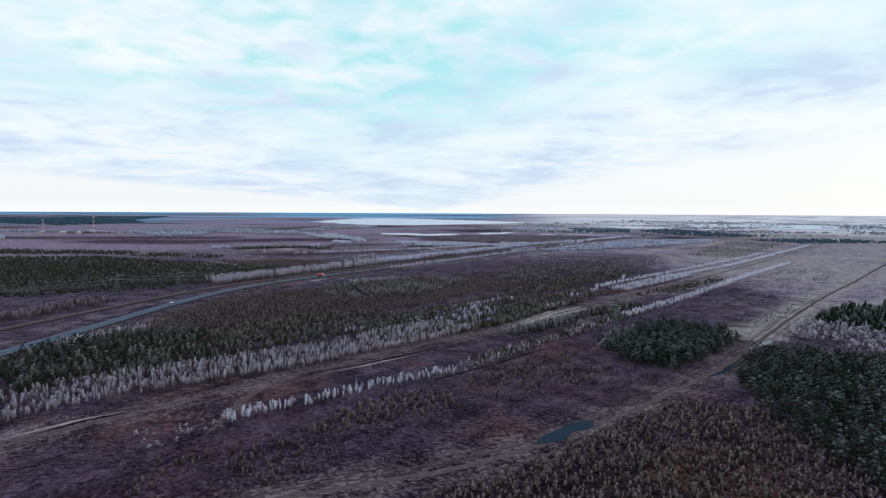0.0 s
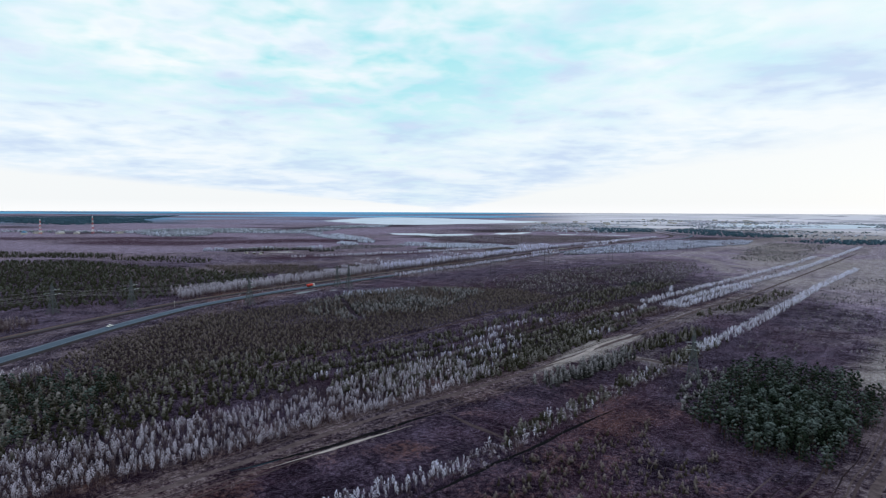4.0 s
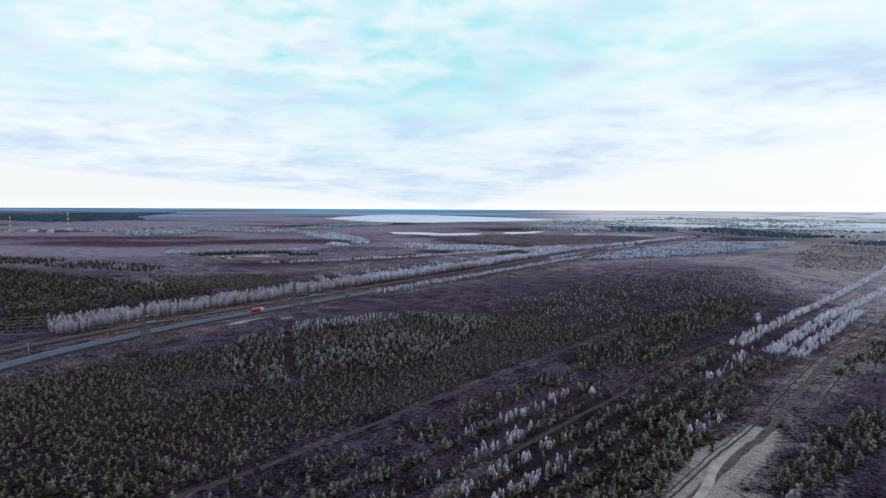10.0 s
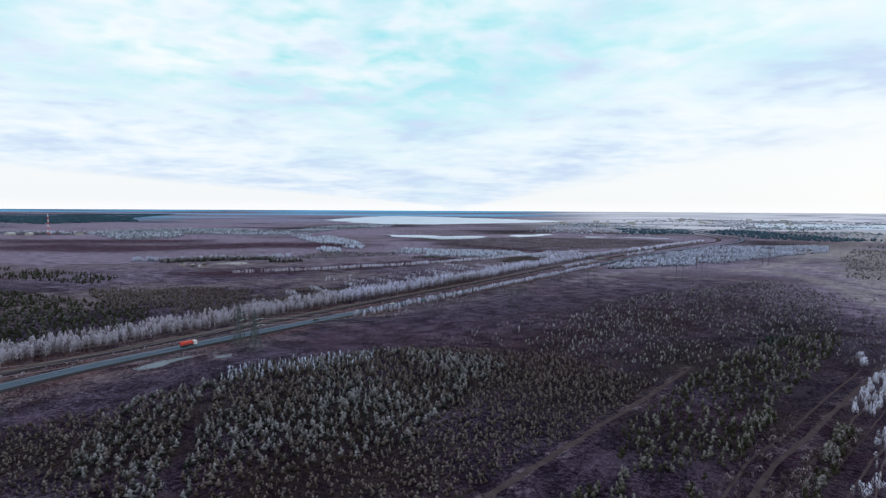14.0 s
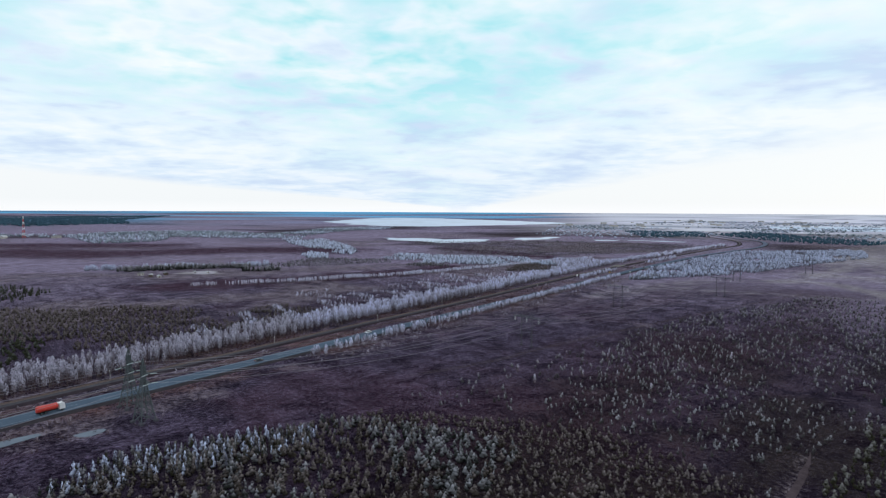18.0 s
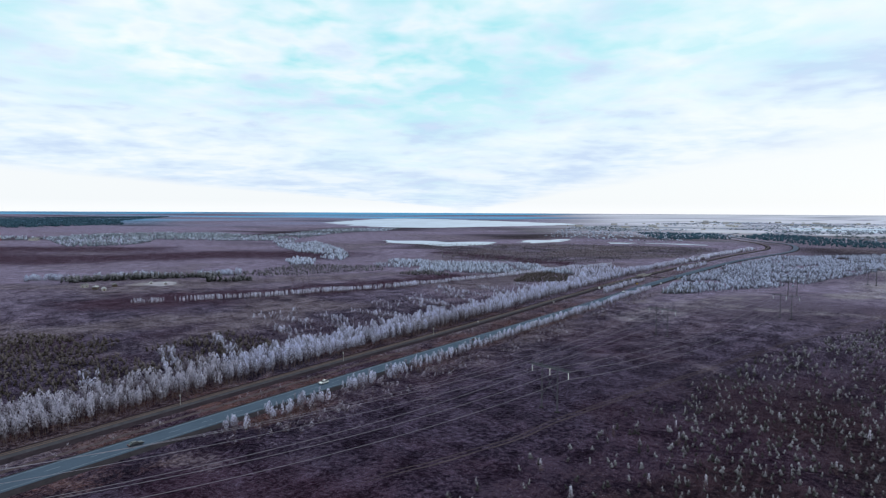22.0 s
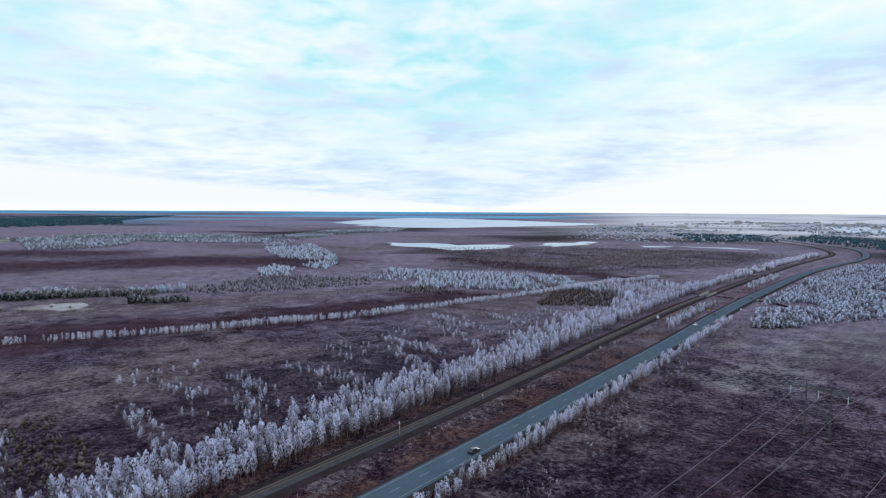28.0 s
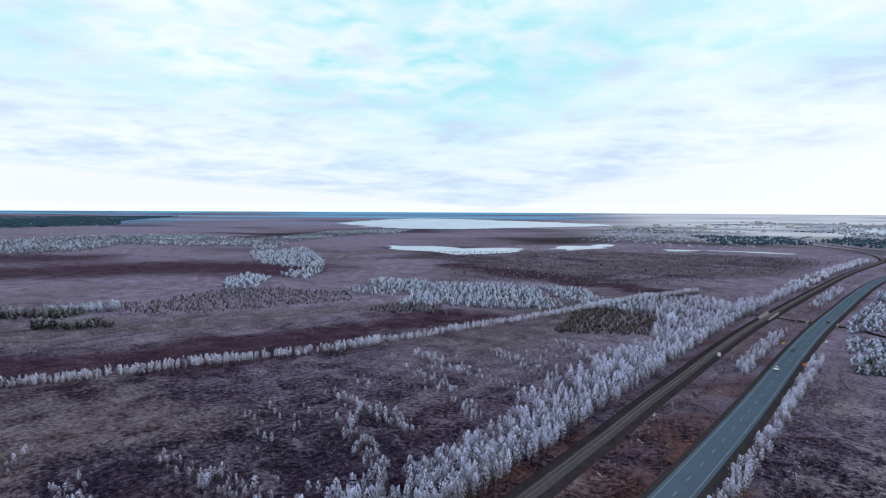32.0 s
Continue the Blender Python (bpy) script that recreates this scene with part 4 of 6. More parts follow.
clear_of = lambda q, *lines: q[np.min([line_dist(q[:, 0], q[:, 1], ln[::2]) - w for ln, w in lines], axis=0) > 0]
ways = ((ROAD, 13), (RAIL, 10), (WEST_TRACK, 5), (POND_ROAD, 5), (OLD_TRACK, 2.2), (EAST_TRACK, 2))
up = lambda q, lo, hi: rng.uniform(lo, hi, len(q)) * (0.8 + 0.4 * value_noise(q[:, 0], q[:, 1], 30, 77))

# bare birches at the bend of the railway
q = np.r_[along(stretch(RAIL, 120, 215), -34, -12, 2.6, rng, 0.3, 14, 43)]
forest("bare_birches", "bare purple birches at the bend of the railway", q, up(q, 5, 8), "birch", 60, [M_BARK, M_WILLOW], rng)
# belt of tall birches behind the railway
q = np.r_[along(stretch(RAIL, 318, 600), -17, -9, 1.65, rng, 0.06), along(stretch(RAIL, 330, 600), -36, -17, 2.5, rng, 0.24)]
forest("birch_belt", "belt of tall lightly frosted birches behind the railway", q, up(q, 6.5, 9.5), "birch", 76, [M_BARK, M_BIRCH], rng)
q = np.r_[along(stretch(RAIL, 575, 965), -15, -9, 1.7, rng, 0.04), along(stretch(RAIL, 590, 965), -29, -15, 2.4, rng, 0.10), along(stretch(RAIL, 590, 965), -36, -29, 3.0, rng, 0.40)]
forest("birch_belt", "dense belt of tall frosted birches behind the railway", q, up(q, 6.6, 9.6), "birch", 84, [M_BARK, M_BELT], rng)
q = np.r_[along(stretch(RAIL, 955, 1330), -16, -9, 2.0, rng, 0.06), along(stretch(RAIL, 955, 1190), -26, -16, 2.8, rng, 0.2),
          fill([(-594, 970), (-612, 985), (-634, 1045), (-657, 1078), (-691, 1126), (-648, 1152), (-612, 1140), (-598, 1090)], 3.4, rng, 0.36, 20, 71)]
forest("birch_belt", "broad stand of tall frosted birches beside the railway bridge", q, up(q, 6.0, 9.2), "birch", 62, [M_BARK, M_BELT], rng)
q = along(stretch(RAIL, 1300, 1760), -26, -9, 3.4, rng, 0.2)
forest("birch_belt", "frosted birches along the far railway", q, up(q, 4.5, 7), "far", 18, [M_BARK, M_BELT], rng)
# roadside birches
q = np.r_[along(stretch(ROAD, 545, 612), 10, 19, 2.6, rng, 0.42, 14), along(stretch(ROAD, 606, 700), 10, 16, 1.9, rng, 0.25, 14), along(stretch(ROAD, 690, 1010), 9.6, 14, 1.7, rng, 0.22, 14), along(stretch(ROAD, 945, 1070), -17, -10, 1.9, rng, 0.36, 16), along(stretch(ROAD, 1190, 1330), -20, -11, 2.2, rng, 0.3, 20)]
forest("roadside_birches", "young frosted birches lining the road", q, up(q, 3.6, 6.4), "birch", 70, [M_BARK, M_BELT], rng, broad=1.15)
q = np.r_[along(stretch(ROAD, 545, 1000), 11, 30, 4.2, rng, 0.45, 14), along(stretch(ROAD, 250, 480), 14, 40, 3.6, rng, 0.42, 20), along(stretch(RAIL, 320, 1300), 11, 20, 4.5, rng, 0.4, 16)]
q = clear_of(q, (ROAD, 10), (RAIL, 9))
forest("roadside_scrub", "bare purple willow scrub beside the road", q, up(q, 1.2, 2.8), "willow", 24, [M_PINEBARK, M_WILLOW], rng)
# frosted wood east of the road
WOOD = [(-516, 985), (-530, 1050), (-542, 1130), (-547, 1400), (-530, 1560), (-365, 1780), (-340, 1560), (-410, 1262), (-432, 1135), (-470, 1070), (-496, 1012)]
q = clear_of(fill(WOOD, 3.7, rng, 0.34, 34, 1), *ways)
forest("frosted_wood", "thick frosted willow and birch wood beside the road", q[::2], up(q[::2], 2.4, 5.0), "bog", 22, [M_BARK, M_FROSTWOOD], rng, broad=1.25)
forest("frosted_wood", "fluffy frosted birches in a thick wood", q[1::2], up(q[1::2], 2.6, 5.2), "bog", 22, [M_BARK, M_FROSTWOOD], rng, broad=1.25)
q = fill([(-520, 988), (-498, 1004), (-500, 1044), (-520, 1030)], 3.0, rng, 0.2, 14, 72)
forest("pine_thicket", "dark green pines at the edge of the frosted wood", q, up(q, 2.5, 4.5), "bog", 30, [M_PINEBARK, M_GREYPINE], rng)
# young birches in rows beside the earth track
ROW_B = smooth_line([(-188, 85), (-180, 126), (-171, 160), (-166, 185), (-158, 215), (-154, 285), (-144, 400), (-135, 506), (-129, 617), (-120, 800), (-105, 1000)])
STRIP = smooth_line([(-236, 40), (-240, 80), (-235, 110), (-226, 142), (-214, 186), (-203, 264), (-200, 300)])
q = along(STRIP, -12, -2, 1.95, rng, 0.16, 16)
forest("birch_rows", "dense front row of young frosted birches", q, up(q, 3.2, 5.0), "birch", 66, [M_BARK, M_BIRCH], rng)
q = along(STRIP, -38, -14, 2.2, rng, 0.24, 20, 3)
rows_at = [along(stretch(offset_line(WEST_TRACK, -off), 240, 470 + 60 * (n % 2)), -2.2, 2.2, 1.75, rng, 0.22, 14, 80 + n) for n, off in enumerate((15, 24, 33, 43, 54, 66))]
rows_at = clear_of(np.concatenate(rows_at), *ways)
kind_of = value_noise(rows_at[:, 0] * 1.6, rows_at[:, 1], 46, 88) + 0.12 * rng.uniform(-1, 1, len(rows_at)) - 0.0016 * np.abs(rows_at[:, 1] - 340)
q = clear_of(q, *ways)
forest("birch_rows", "grey young birches in the depth of the strip", q, up(q, 3.0, 4.8), "birch", 56, [M_BARK, M_BIRCH], rng)
q = rows_at[kind_of > 0.57 + 0.0012 * np.clip(rows_at[:, 1] - 330, 0, 200)]
forest("birch_rows", "rows of young frosted birches beside the earth track", q, up(q, 3.0, 5.0), "birch", 56, [M_BARK, M_BELT], rng)
q = rows_at[(kind_of <= 0.57) & (kind_of > 0.20)]
forest("young_pines", "olive young pines in planted rows", q, up(q, 2.4, 4.2), "bog", 30, [M_PINEBARK, M_YOUNG], rng)
q = np.r_[along(smooth_line([(-222, 548), (-213, 666), (-197, 833), (-180, 1050), (-172, 1200)]), -4, 4, 2.0, rng, 0.25, 26, 4), along(smooth_line([(-203, 540), (-200, 598), (-189, 708), (-168, 872), (-155, 1080), (-138, 1410), (-130, 1600)]), -4, 4, 1.9, rng, 0.16, 26, 5), along(smooth_line([(-193, 540), (-187, 610), (-178, 720)]), -4, 4, 2.0, rng, 0.24, 20, 6),
          along(smooth_line([(-216, 470), (-212, 545)]), -3, 3, 3.2, rng, 0.4, 18, 20)]
q = clear_of(q, *ways)
forest("birch_rows", "rows of white frosted birches beside the earth track", q, up(q, 3.0, 5.0), "birch", 42, [M_BARK, M_BIRCHW], rng)
q = clear_of(np.r_[fill([(-300, 118), (-264, 118), (-256, 230), (-268, 262), (-294, 250)], 3.2, rng, 0.22, 20, 52), along(stretch(ROW_B, 230, 420), -5, 4, 3.2, rng, 0.35, 16, 19), along(smooth_line([(-205, 285), (-205, 330), (-206, 375), (-203, 402), (-222, 410)]), -6, 8, 2.4, rng, 0.25, 16, 7)], *ways)
forest("young_pines", "olive young pines between the birch rows", q, up(q, 2.6, 4.6), "bog", 36, [M_PINEBARK, M_YOUNG], rng)
q = clear_of(np.r_[along(smooth_line([(-284, 215), (-275, 300), (-270, 400), (-268, 440)]), -7, 7, 3.4, rng, 0.28, 22, 8), fill([(-286, 487), (-284, 530), (-280, 608), (-266, 680), (-244, 720), (-240, 656), (-247, 552), (-252, 466), (-266, 440)], 3.7, rng, 0.26, 26, 46)], *ways)
forest("young_pines", "band of dark young pines beside the old cutting", q, up(q, 2.2, 3.8), "bog", 32, [M_PINEBARK, M_YOUNG], rng)
q = fill([(-276, 652), (-264, 650), (-262, 670), (-274, 672)], 3.2, rng)
forest("pine_thicket", "small thicket of darker pines on the bog", q, up(q, 3.4, 5.0), "bog", 36, [M_PINEBARK, M_PINEF], rng)
q = clear_of(np.r_[along(smooth_line([(-241, 420), (-229, 480), (-223, 530)]), -4, 4, 2.1, rng, 0.3, 18, 10), along(smooth_line([(-209, 410), (-205, 468), (-195, 540)]), -4, 4, 2.1, rng, 0.3, 18, 11), along(smooth_line([(-252, 360), (-246, 440), (-240, 520)]), -4, 4, 3.0, rng, 0.4, 18, 12), along(STRIP, -44, -1, 4.0, rng, 0.3, 18, 13)], *ways)
forest("brown_scrub", "rows of bare brown birch scrub", q, up(q, 1.8, 3.4), "willow", 26, [M_PINEBARK, M_WILLOW], rng)
q = clear_of(np.r_[along(stretch(ROW_B, 110, 215), -3, 3, 1.8, rng, 0.2, 16), along(stretch(ROW_B, 215, 405), -4, 4, 5.5, rng, 0.5, 16)], *ways)
forest("birch_row", "single row of frosted birches on the bog", q, up(q, 2.8, 4.6), "birch", 46, [M_BARK, M_BIRCHW], rng)
q = clear_of(along(stretch(ROW_B, 405, 1000), -4, 4, 2.0, rng, 0.2, 26), *ways)
forest("birch_row", "long row of white frosted birches on the bog", q, up(q, 3.0, 4.8), "birch", 46, [M_BARK, M_BIRCHW], rng)
q = clear_of(np.r_[along(stretch(ROW_B, 50, 120), -10, 8, 3.0, rng, 0.35, 14, 14), along(stretch(ROW_B, 205, 400), -4, 5, 2.2, rng, 0.3, 14, 15)], *ways)
forest("frosted_scrub", "grey frosted willow scrub along a ditch", q, up(q, 1.2, 2.6), "willow", 26, [M_PINEBARK, M_BIRCH], rng)
ROW_C = smooth_line([(-178, 300), (-174, 321), (-171, 340), (-167, 372)])
q = clear_of(along(ROW_C, -5, 5, 2.5, rng, 0.1, 14), (WEST_TRACK, 4))
forest("pine_row", "row of frosted pines between two tracks", q, up(q, 4.6, 7.0), "bog", 64, [M_PINEBARK, M_GREYPINE], rng, broad=0.68)
q = clear_of(np.r_[fill([(-176, 381), (-167, 380), (-155, 424), (-150, 466), (-160, 470), (-170, 430)], 2.8, rng, 0.2, 16, 47), along(smooth_line([(-168, 520), (-150, 645), (-142, 700)]), -8, 8, 4.0, rng, 0.35, 20, 16), along(smooth_line([(-150, 375), (-142, 420), (-138, 450)]), -4, 4, 3.0, rng, 0.3, 16, 17)], *ways)
forest("pine_row", "row of olive young pines between two tracks", q, up(q, 2.6, 4.8), "bog", 36, [M_PINEBARK, M_YOUNG], rng, broad=0.85)
q = clear_of(np.r_[along(stretch(ROW_B, 100, 430), -7, 7, 2.6, rng, 0.40, 12, 31), along(stretch(WEST_TRACK, 60, 480), -14, -6, 2.6, rng, 0.48, 12, 32), along(stretch(WEST_TRACK, 60, 480), 6, 16, 2.8, rng, 0.5, 12, 33), along(ROW_C, -9, 9, 3.0, rng, 0.4, 12, 34),
                   along(stretch(POND_ROAD, 60, 500), 5, 16, 3.2, rng, 0.5, 12, 35), along(stretch(POND_ROAD, 60, 500), -16, -5, 3.2, rng, 0.5, 12, 36), fill([(-150, 320), (-118, 322), (-118, 366), (-146, 368)], 2.8, rng, 0.35, 14, 37)], *ways)
forest("willow_scrub", "low bare willow scrub between tracks and birches", q, up(q, 0.8, 2.0), "willow", 18, [M_PINEBARK, M_WILLOW], rng)
q = clear_of(np.r_[along(stretch(ROAD, 530, 780), 10, 34, 2.9, rng, 0.47, 16, 38), along(stretch(ROAD, 780, 1000), 10, 24, 3.4, rng, 0.5, 16, 39), along(stretch(RAIL, 330, 1000), 8, 13, 3.4, rng, 0.5, 14, 40)], (ROAD, 9.5), (RAIL, 8))
forest("roadside_scrub", "frosted low willow scrub along the road bank", q, up(q, 0.9, 2.4), "willow", 20, [M_BARK, M_BIRCH], rng)
q = fill([(-946, 797), (-974, 807), (-966, 849), (-998, 922), (-967, 954), (-898, 995), (-857, 959), (-874, 898), (-893, 837)], 4.4, rng, 0.30, 30, 41)
forest("river_scrub", "grey olive scrub near the river", q, up(q, 2.0, 3.6), "bog", 14, [M_BARK, M_FROSTBOG], rng)
q = np.r_[fill([(-932, 1040), (-961, 1073), (-880, 1093), (-802, 1138), (-737, 1079), (-713, 1059), (-720, 1032), (-787, 995), (-815, 967), (-844, 1022)], 4.2, rng, 0.22, 34, 42),
          fill([(-796, 1145), (-754, 1156), (-709, 1108), (-691, 1126), (-654, 1079), (-697, 1072), (-735, 1090)], 4.0, rng, 0.25, 30, 44), fill([(-880, 985), (-850, 1010), (-905, 1030), (-930, 1005)], 5.0, rng, 0.3, 30, 43)]
forest("river_scrub", "frosted birch thickets near the river", q, up(q, 3.0, 5.4), "bog", 20, [M_BARK, M_FAR], rng, broad=1.1)
q = fill([(-812, 936), (-822, 986), (-785, 992), (-755, 968)], 4.0, rng, 0.2, 20, 45)
forest("pine_patch", "dark green pines before frosted thickets", q, up(q, 2.5, 4.0), "bog", 18, [M_PINEBARK, M_GREYPINE], rng)
# pine clumps
CLUMP_A = [(-116, 294), (-128, 320), (-131, 362), (-110, 398), (-78, 394), (-62, 366), (-66, 304), (-74, 276), (-96, 278)]
CLUMP_B = [(-52, 297), (-50, 347), (-20, 362), (40, 350), (70, 260), (40, 200), (4, 188), (-16, 215), (-37, 248)]
q = fill(CLUMP_A, 3.2, rng)
low = q[q[:, 0] < -117 + 8 * (value_noise(q[:, 0], q[:, 1], 20, 74) - 0.5)]
forest("bog_scrub", "low grey frosted scrub beside the pine clump", low, up(low, 2.0, 3.6), "bog", 24, [M_PINEBARK, M_GREYPINE], rng, broad=1.25)
q = np.r_[q[q[:, 0] >= -118], fill(CLUMP_B, 3.2, rng)]
forest("pine_clump", "dense clump of dark green pines on the bog", q[::2], up(q[::2], 5.8, 8.4), "pine", 46, [M_PINEBARK, M_PINE], rng)
forest("pine_clump", "frost-tipped pines in a dense clump", q[1::2], up(q[1::2], 5.5, 8.0), "pine", 42, [M_PINEBARK, M_PINEF], rng)
q = np.r_[fill([(-46, 440), (-38, 382), (-20, 372), (40, 380), (60, 520), (-18, 550)], 4.0, rng, 0.45, 30)]
forest("birch_scrub", "pale frosted birch scrub beyond the pines", q, up(q, 3, 5), "willow", 30, [M_BARK, M_BIRCH], rng)
q = fill([(-35, 470), (-20, 550), (60, 620), (90, 520), (30, 440)], 4.4, rng, 0.3, 30)
forest("pine_clump", "dark pines behind frosted scrub", q, up(q, 6, 9), "far", 26, [M_PINEBARK, M_PINE], rng)
# bog scrub
SCRUB = [(-335, 125), (-300, 80), (-294, 540), (-350, 560), (-420, 520), (-440, 360), (-452, 280), (-400, 200)]
q = clear_of(fill(SCRUB, 2.35, rng, 0.12, 30, 2), *ways)
q = q[~inside(q[:, 0], q[:, 1], [(-437, 372), (-426, 505), (-362, 528), (-331, 420), (-350, 352), (-385, 345)])]
forest("bog_scrub", "dense low olive and grey pine scrub on the bog", q, up(q, 1.3, 2.2), "bog", 18, [M_PINEBARK, M_BOG], rng, broad=1.5)
q = clear_of(fill([(-352, 100), (-300, 50), (-278, 50), (-272, 130), (-290, 180), (-330, 190), (-365, 150)], 3.4, rng, 0.15, 30, 3), *ways)
forest("tall_pines", "dark green taller pines behind the birches", q[::2], up(q[::2], 4.5, 7.0), "pine", 54, [M_PINEBARK, M_PINE], rng)
forest("young_pines", "thicket of olive young pines beside the birches", q[1::2], up(q[1::2], 3.4, 5.4), "bog", 40, [M_PINEBARK, M_YOUNG], rng)
q = clear_of(fill([(-335, 190), (-290, 180), (-288, 300), (-310, 300)], 4.2, rng, 0.3, 24, 48), *ways)
forest("young_pines", "scattered taller pines in the scrub", q, up(q, 3.0, 4.6), "bog", 40, [M_PINEBARK, M_YOUNG], rng)
q = np.r_[along(smooth_line([(-352, 120), (-358, 145), (-366, 175)]), -6, 6, 2.4, rng, 0.2, 14, 18)]
forest("frosted_scrub", "grey bare birches in the pine scrub", q, up(q, 4.0, 5.5), "birch", 46, [M_BARK, M_BIRCH], rng)
BLOCK = [(-437, 372), (-443, 412), (-426, 505), (-362, 528), (-331, 420), (-350, 352), (-385, 345)]
q = clear_of(fill(BLOCK, 2.7, rng, 0.10, 26, 4), *ways, (smooth_line([(-430, 410), (-367, 366), (-311, 336)]), 2.2))
green = value_noise(q[:, 0], q[:, 1], 34, 49) + 0.25 * rng.uniform(-1, 1, len(q))
forest("frosted_pines", "grey frosted young pines in a thick stand", q[green > 0.52], up(q[green > 0.52], 2.4, 3.8), "bog", 27, [M_PINEBARK, M_GREYPINE], rng, broad=1.2)
forest("young_pines", "olive young pines in a thick stand", q[green <= 0.52], up(q[green <= 0.52], 2.0, 3.5), "bog", 27, [M_PINEBARK, M_BOG], rng, broad=1.2)
q = fill([(-439, 419), (-446, 428), (-450, 443), (-441, 466), (-425, 495), (-414, 486), (-420, 458), (-429, 430)], 2.1, rng, 0.12, 14, 73)
forest("birch_edge", "fluffy frosted young birches edging the pine stand", q[::3], up(q[::3], 2.8, 4.4), "bog", 34, [M_BARK, M_FROSTWOOD], rng, broad=0.75)
forest("birch_edge", "grey young birches edging the pine stand", q[1::3], up(q[1::3], 2.6, 4.0), "bog", 34, [M_BARK, M_FROSTBOG], rng, broad=0.75)
forest("young_pines", "olive young pines among frosted birches", q[2::3], up(q[2::3], 2.4, 3.8), "bog", 34, [M_PINEBARK, M_YOUNG], rng, broad=0.85)
for k, (poly, gap, lump, lo, hi) in enumerate((
        ([(-368, 565), (-402, 700), (-395, 786), (-376, 850), (-340, 985), (-300, 985), (-252, 844), (-244, 674), (-300, 560)], 4.5, 0.30, 1.8, 3.2), ([(-425, 530), (-350, 560), (-292, 540), (-300, 600), (-250, 900), (-345, 960), (-402, 740)], 7.0, 0.30, 1.8, 3.4),
        ([(-148, 190), (-124, 190), (-108, 228), (-112, 255), (-128, 284), (-143, 248)], 3.4, 0.42, 1.6, 3.2), ([(-108, 225), (-96, 245), (-104, 274), (-112, 250)], 3.0, 0.35, 1.8, 3.2),
        ([(-95, 100), (-20, 100), (12, 190), (-35, 246), (-60, 240), (-72, 195), (-80, 160)], 2.3, 0.10, 1.8, 3.2),
        ([(-128, 420), (-55, 420), (-40, 900), (-110, 900)], 5.6, 0.45, 1.4, 2.6), ([(-240, 560), (-190, 520), (-165, 900), (-240, 950)], 5.0, 0.5, 1.5, 2.6),
        ([(-152, 122), (-138, 140), (-126, 180), (-148, 190), (-160, 150)], 2.8, 0.36, 1.8, 3.2), ([(-158, 60), (-128, 90), (-132, 122), (-152, 122), (-172, 90)], 3.2, 0.4, 1.4, 2.6), ([(-150, 40), (-95, 100), (-80, 100), (-60, 40)], 2.6, 0.2, 1.4, 2.8))):
    q = clear_of(fill(poly, gap, rng, lump, 28, 10 + k), *ways)
    rimed = k in (0, 1, 5, 6)
    forest("bog_pines", "scattered small frosted pines on purple bog", q, up(q, lo, hi) * (0.8 if rimed else 1.0), "bog", 22, [M_PINEBARK, M_FROSTBOG if rimed else M_BOG], rng, broad=1.15 if rimed else 1.0)
# low heather and grass tussocks
for poly, gap, lump in (([(-200, 50), (-60, 40), (-20, 110), (-60, 250), (-85, 280), (-130, 320), (-165, 330), (-175, 180)], 2.7, 0.36), ([(-430, 530), (-250, 520), (-215, 560), (-225, 760), (-330, 900), (-430, 800)], 4.2, 0.36), ([(-286, 250), (-244, 270), (-212, 420), (-200, 540), (-285, 540)], 3.2, 0.36)):
    q = clear_of(fill(poly, gap, rng, lump, 16, 70), *ways)
    forest("heath_tussocks", "low reddish heather and grass tussocks", q, up(q, 0.5, 1.1), "willow", 7, [M_PINEBARK, M_WILLOW], rng, broad=1.9)
# west of the railway
FINGERS = [((-598, 741), (-652, 733)), ((-598, 772), (-642, 792)), ((-618, 706), (-658, 709)), ((-604, 824), (-662, 852)), ((-665, 680), (-637, 686)), ((-605, 880), (-665, 905)), ((-606, 920), (-650, 950)), ((-590, 655), (-640, 660)),
           ((-590, 610), (-645, 622)), ((-588, 575), (-630, 590)), ((-585, 540), (-615, 548)), ((-612, 800), (-668, 806)), ((-615, 860), (-690, 872)), ((-600, 690), (-625, 694))]
WESTWOOD = [(-1150, 260), (-1000, 400), (-800, 440), (-640, 478), (-575, 440), (-556, 330), (-545, 262), (-600, 150), (-800, 60)]
q = clear_of(fill(WESTWOOD, 5.7, rng, 0.14, 60, 20), *ways)
forest("pine_wood", "low olive pine wood behind the railway", q, up(q, 3.2, 4.6), "bog", 10, [M_PINEBARK, M_OLIVE], rng, broad=1.35)
q = fill([(-1400, 320), (-1100, 480), (-860, 540), (-820, 500), (-1050, 420), (-1350, 200)], 6.0, rng, 0.38, 60, 21)
forest("pine_wood", "strip of dark pines on the open bog", q, up(q, 3.5, 6), "far", 14, [M_PINEBARK, M_OLIVE], rng)
q = clear_of(fill([(-790, 486), (-745, 525), (-728, 560), (-678, 585), (-640, 556), (-634, 503), (-656, 457)], 3.2, rng, 0.24, 30, 51), *ways)
q = np.r_[q, clear_of(fill([(-640, 556), (-634, 490), (-598, 470), (-590, 560), (-598, 640), (-660, 640)], 3.4, rng, 0.38, 24, 53), (RAIL, 40))]
forest("bog_scrub", "dark olive pine scrub behind the railway", q, up(q, 2.0, 3.4), "bog", 18, [M_PINEBARK, M_BOG], rng, broad=1.15)
HEDGE = smooth_line([(-808, 640), (-786, 683), (-763, 732), (-739, 810), (-722, 862), (-708, 962), (-697, 1033), (-692, 1113), (-672, 1217)])
q = np.r_[along(stretch(HEDGE, 640, 740), -4, 4, 2.6, rng, 0.28), along(stretch(HEDGE, 715, 1220), -3, 3, 1.55, rng, 0.08)]
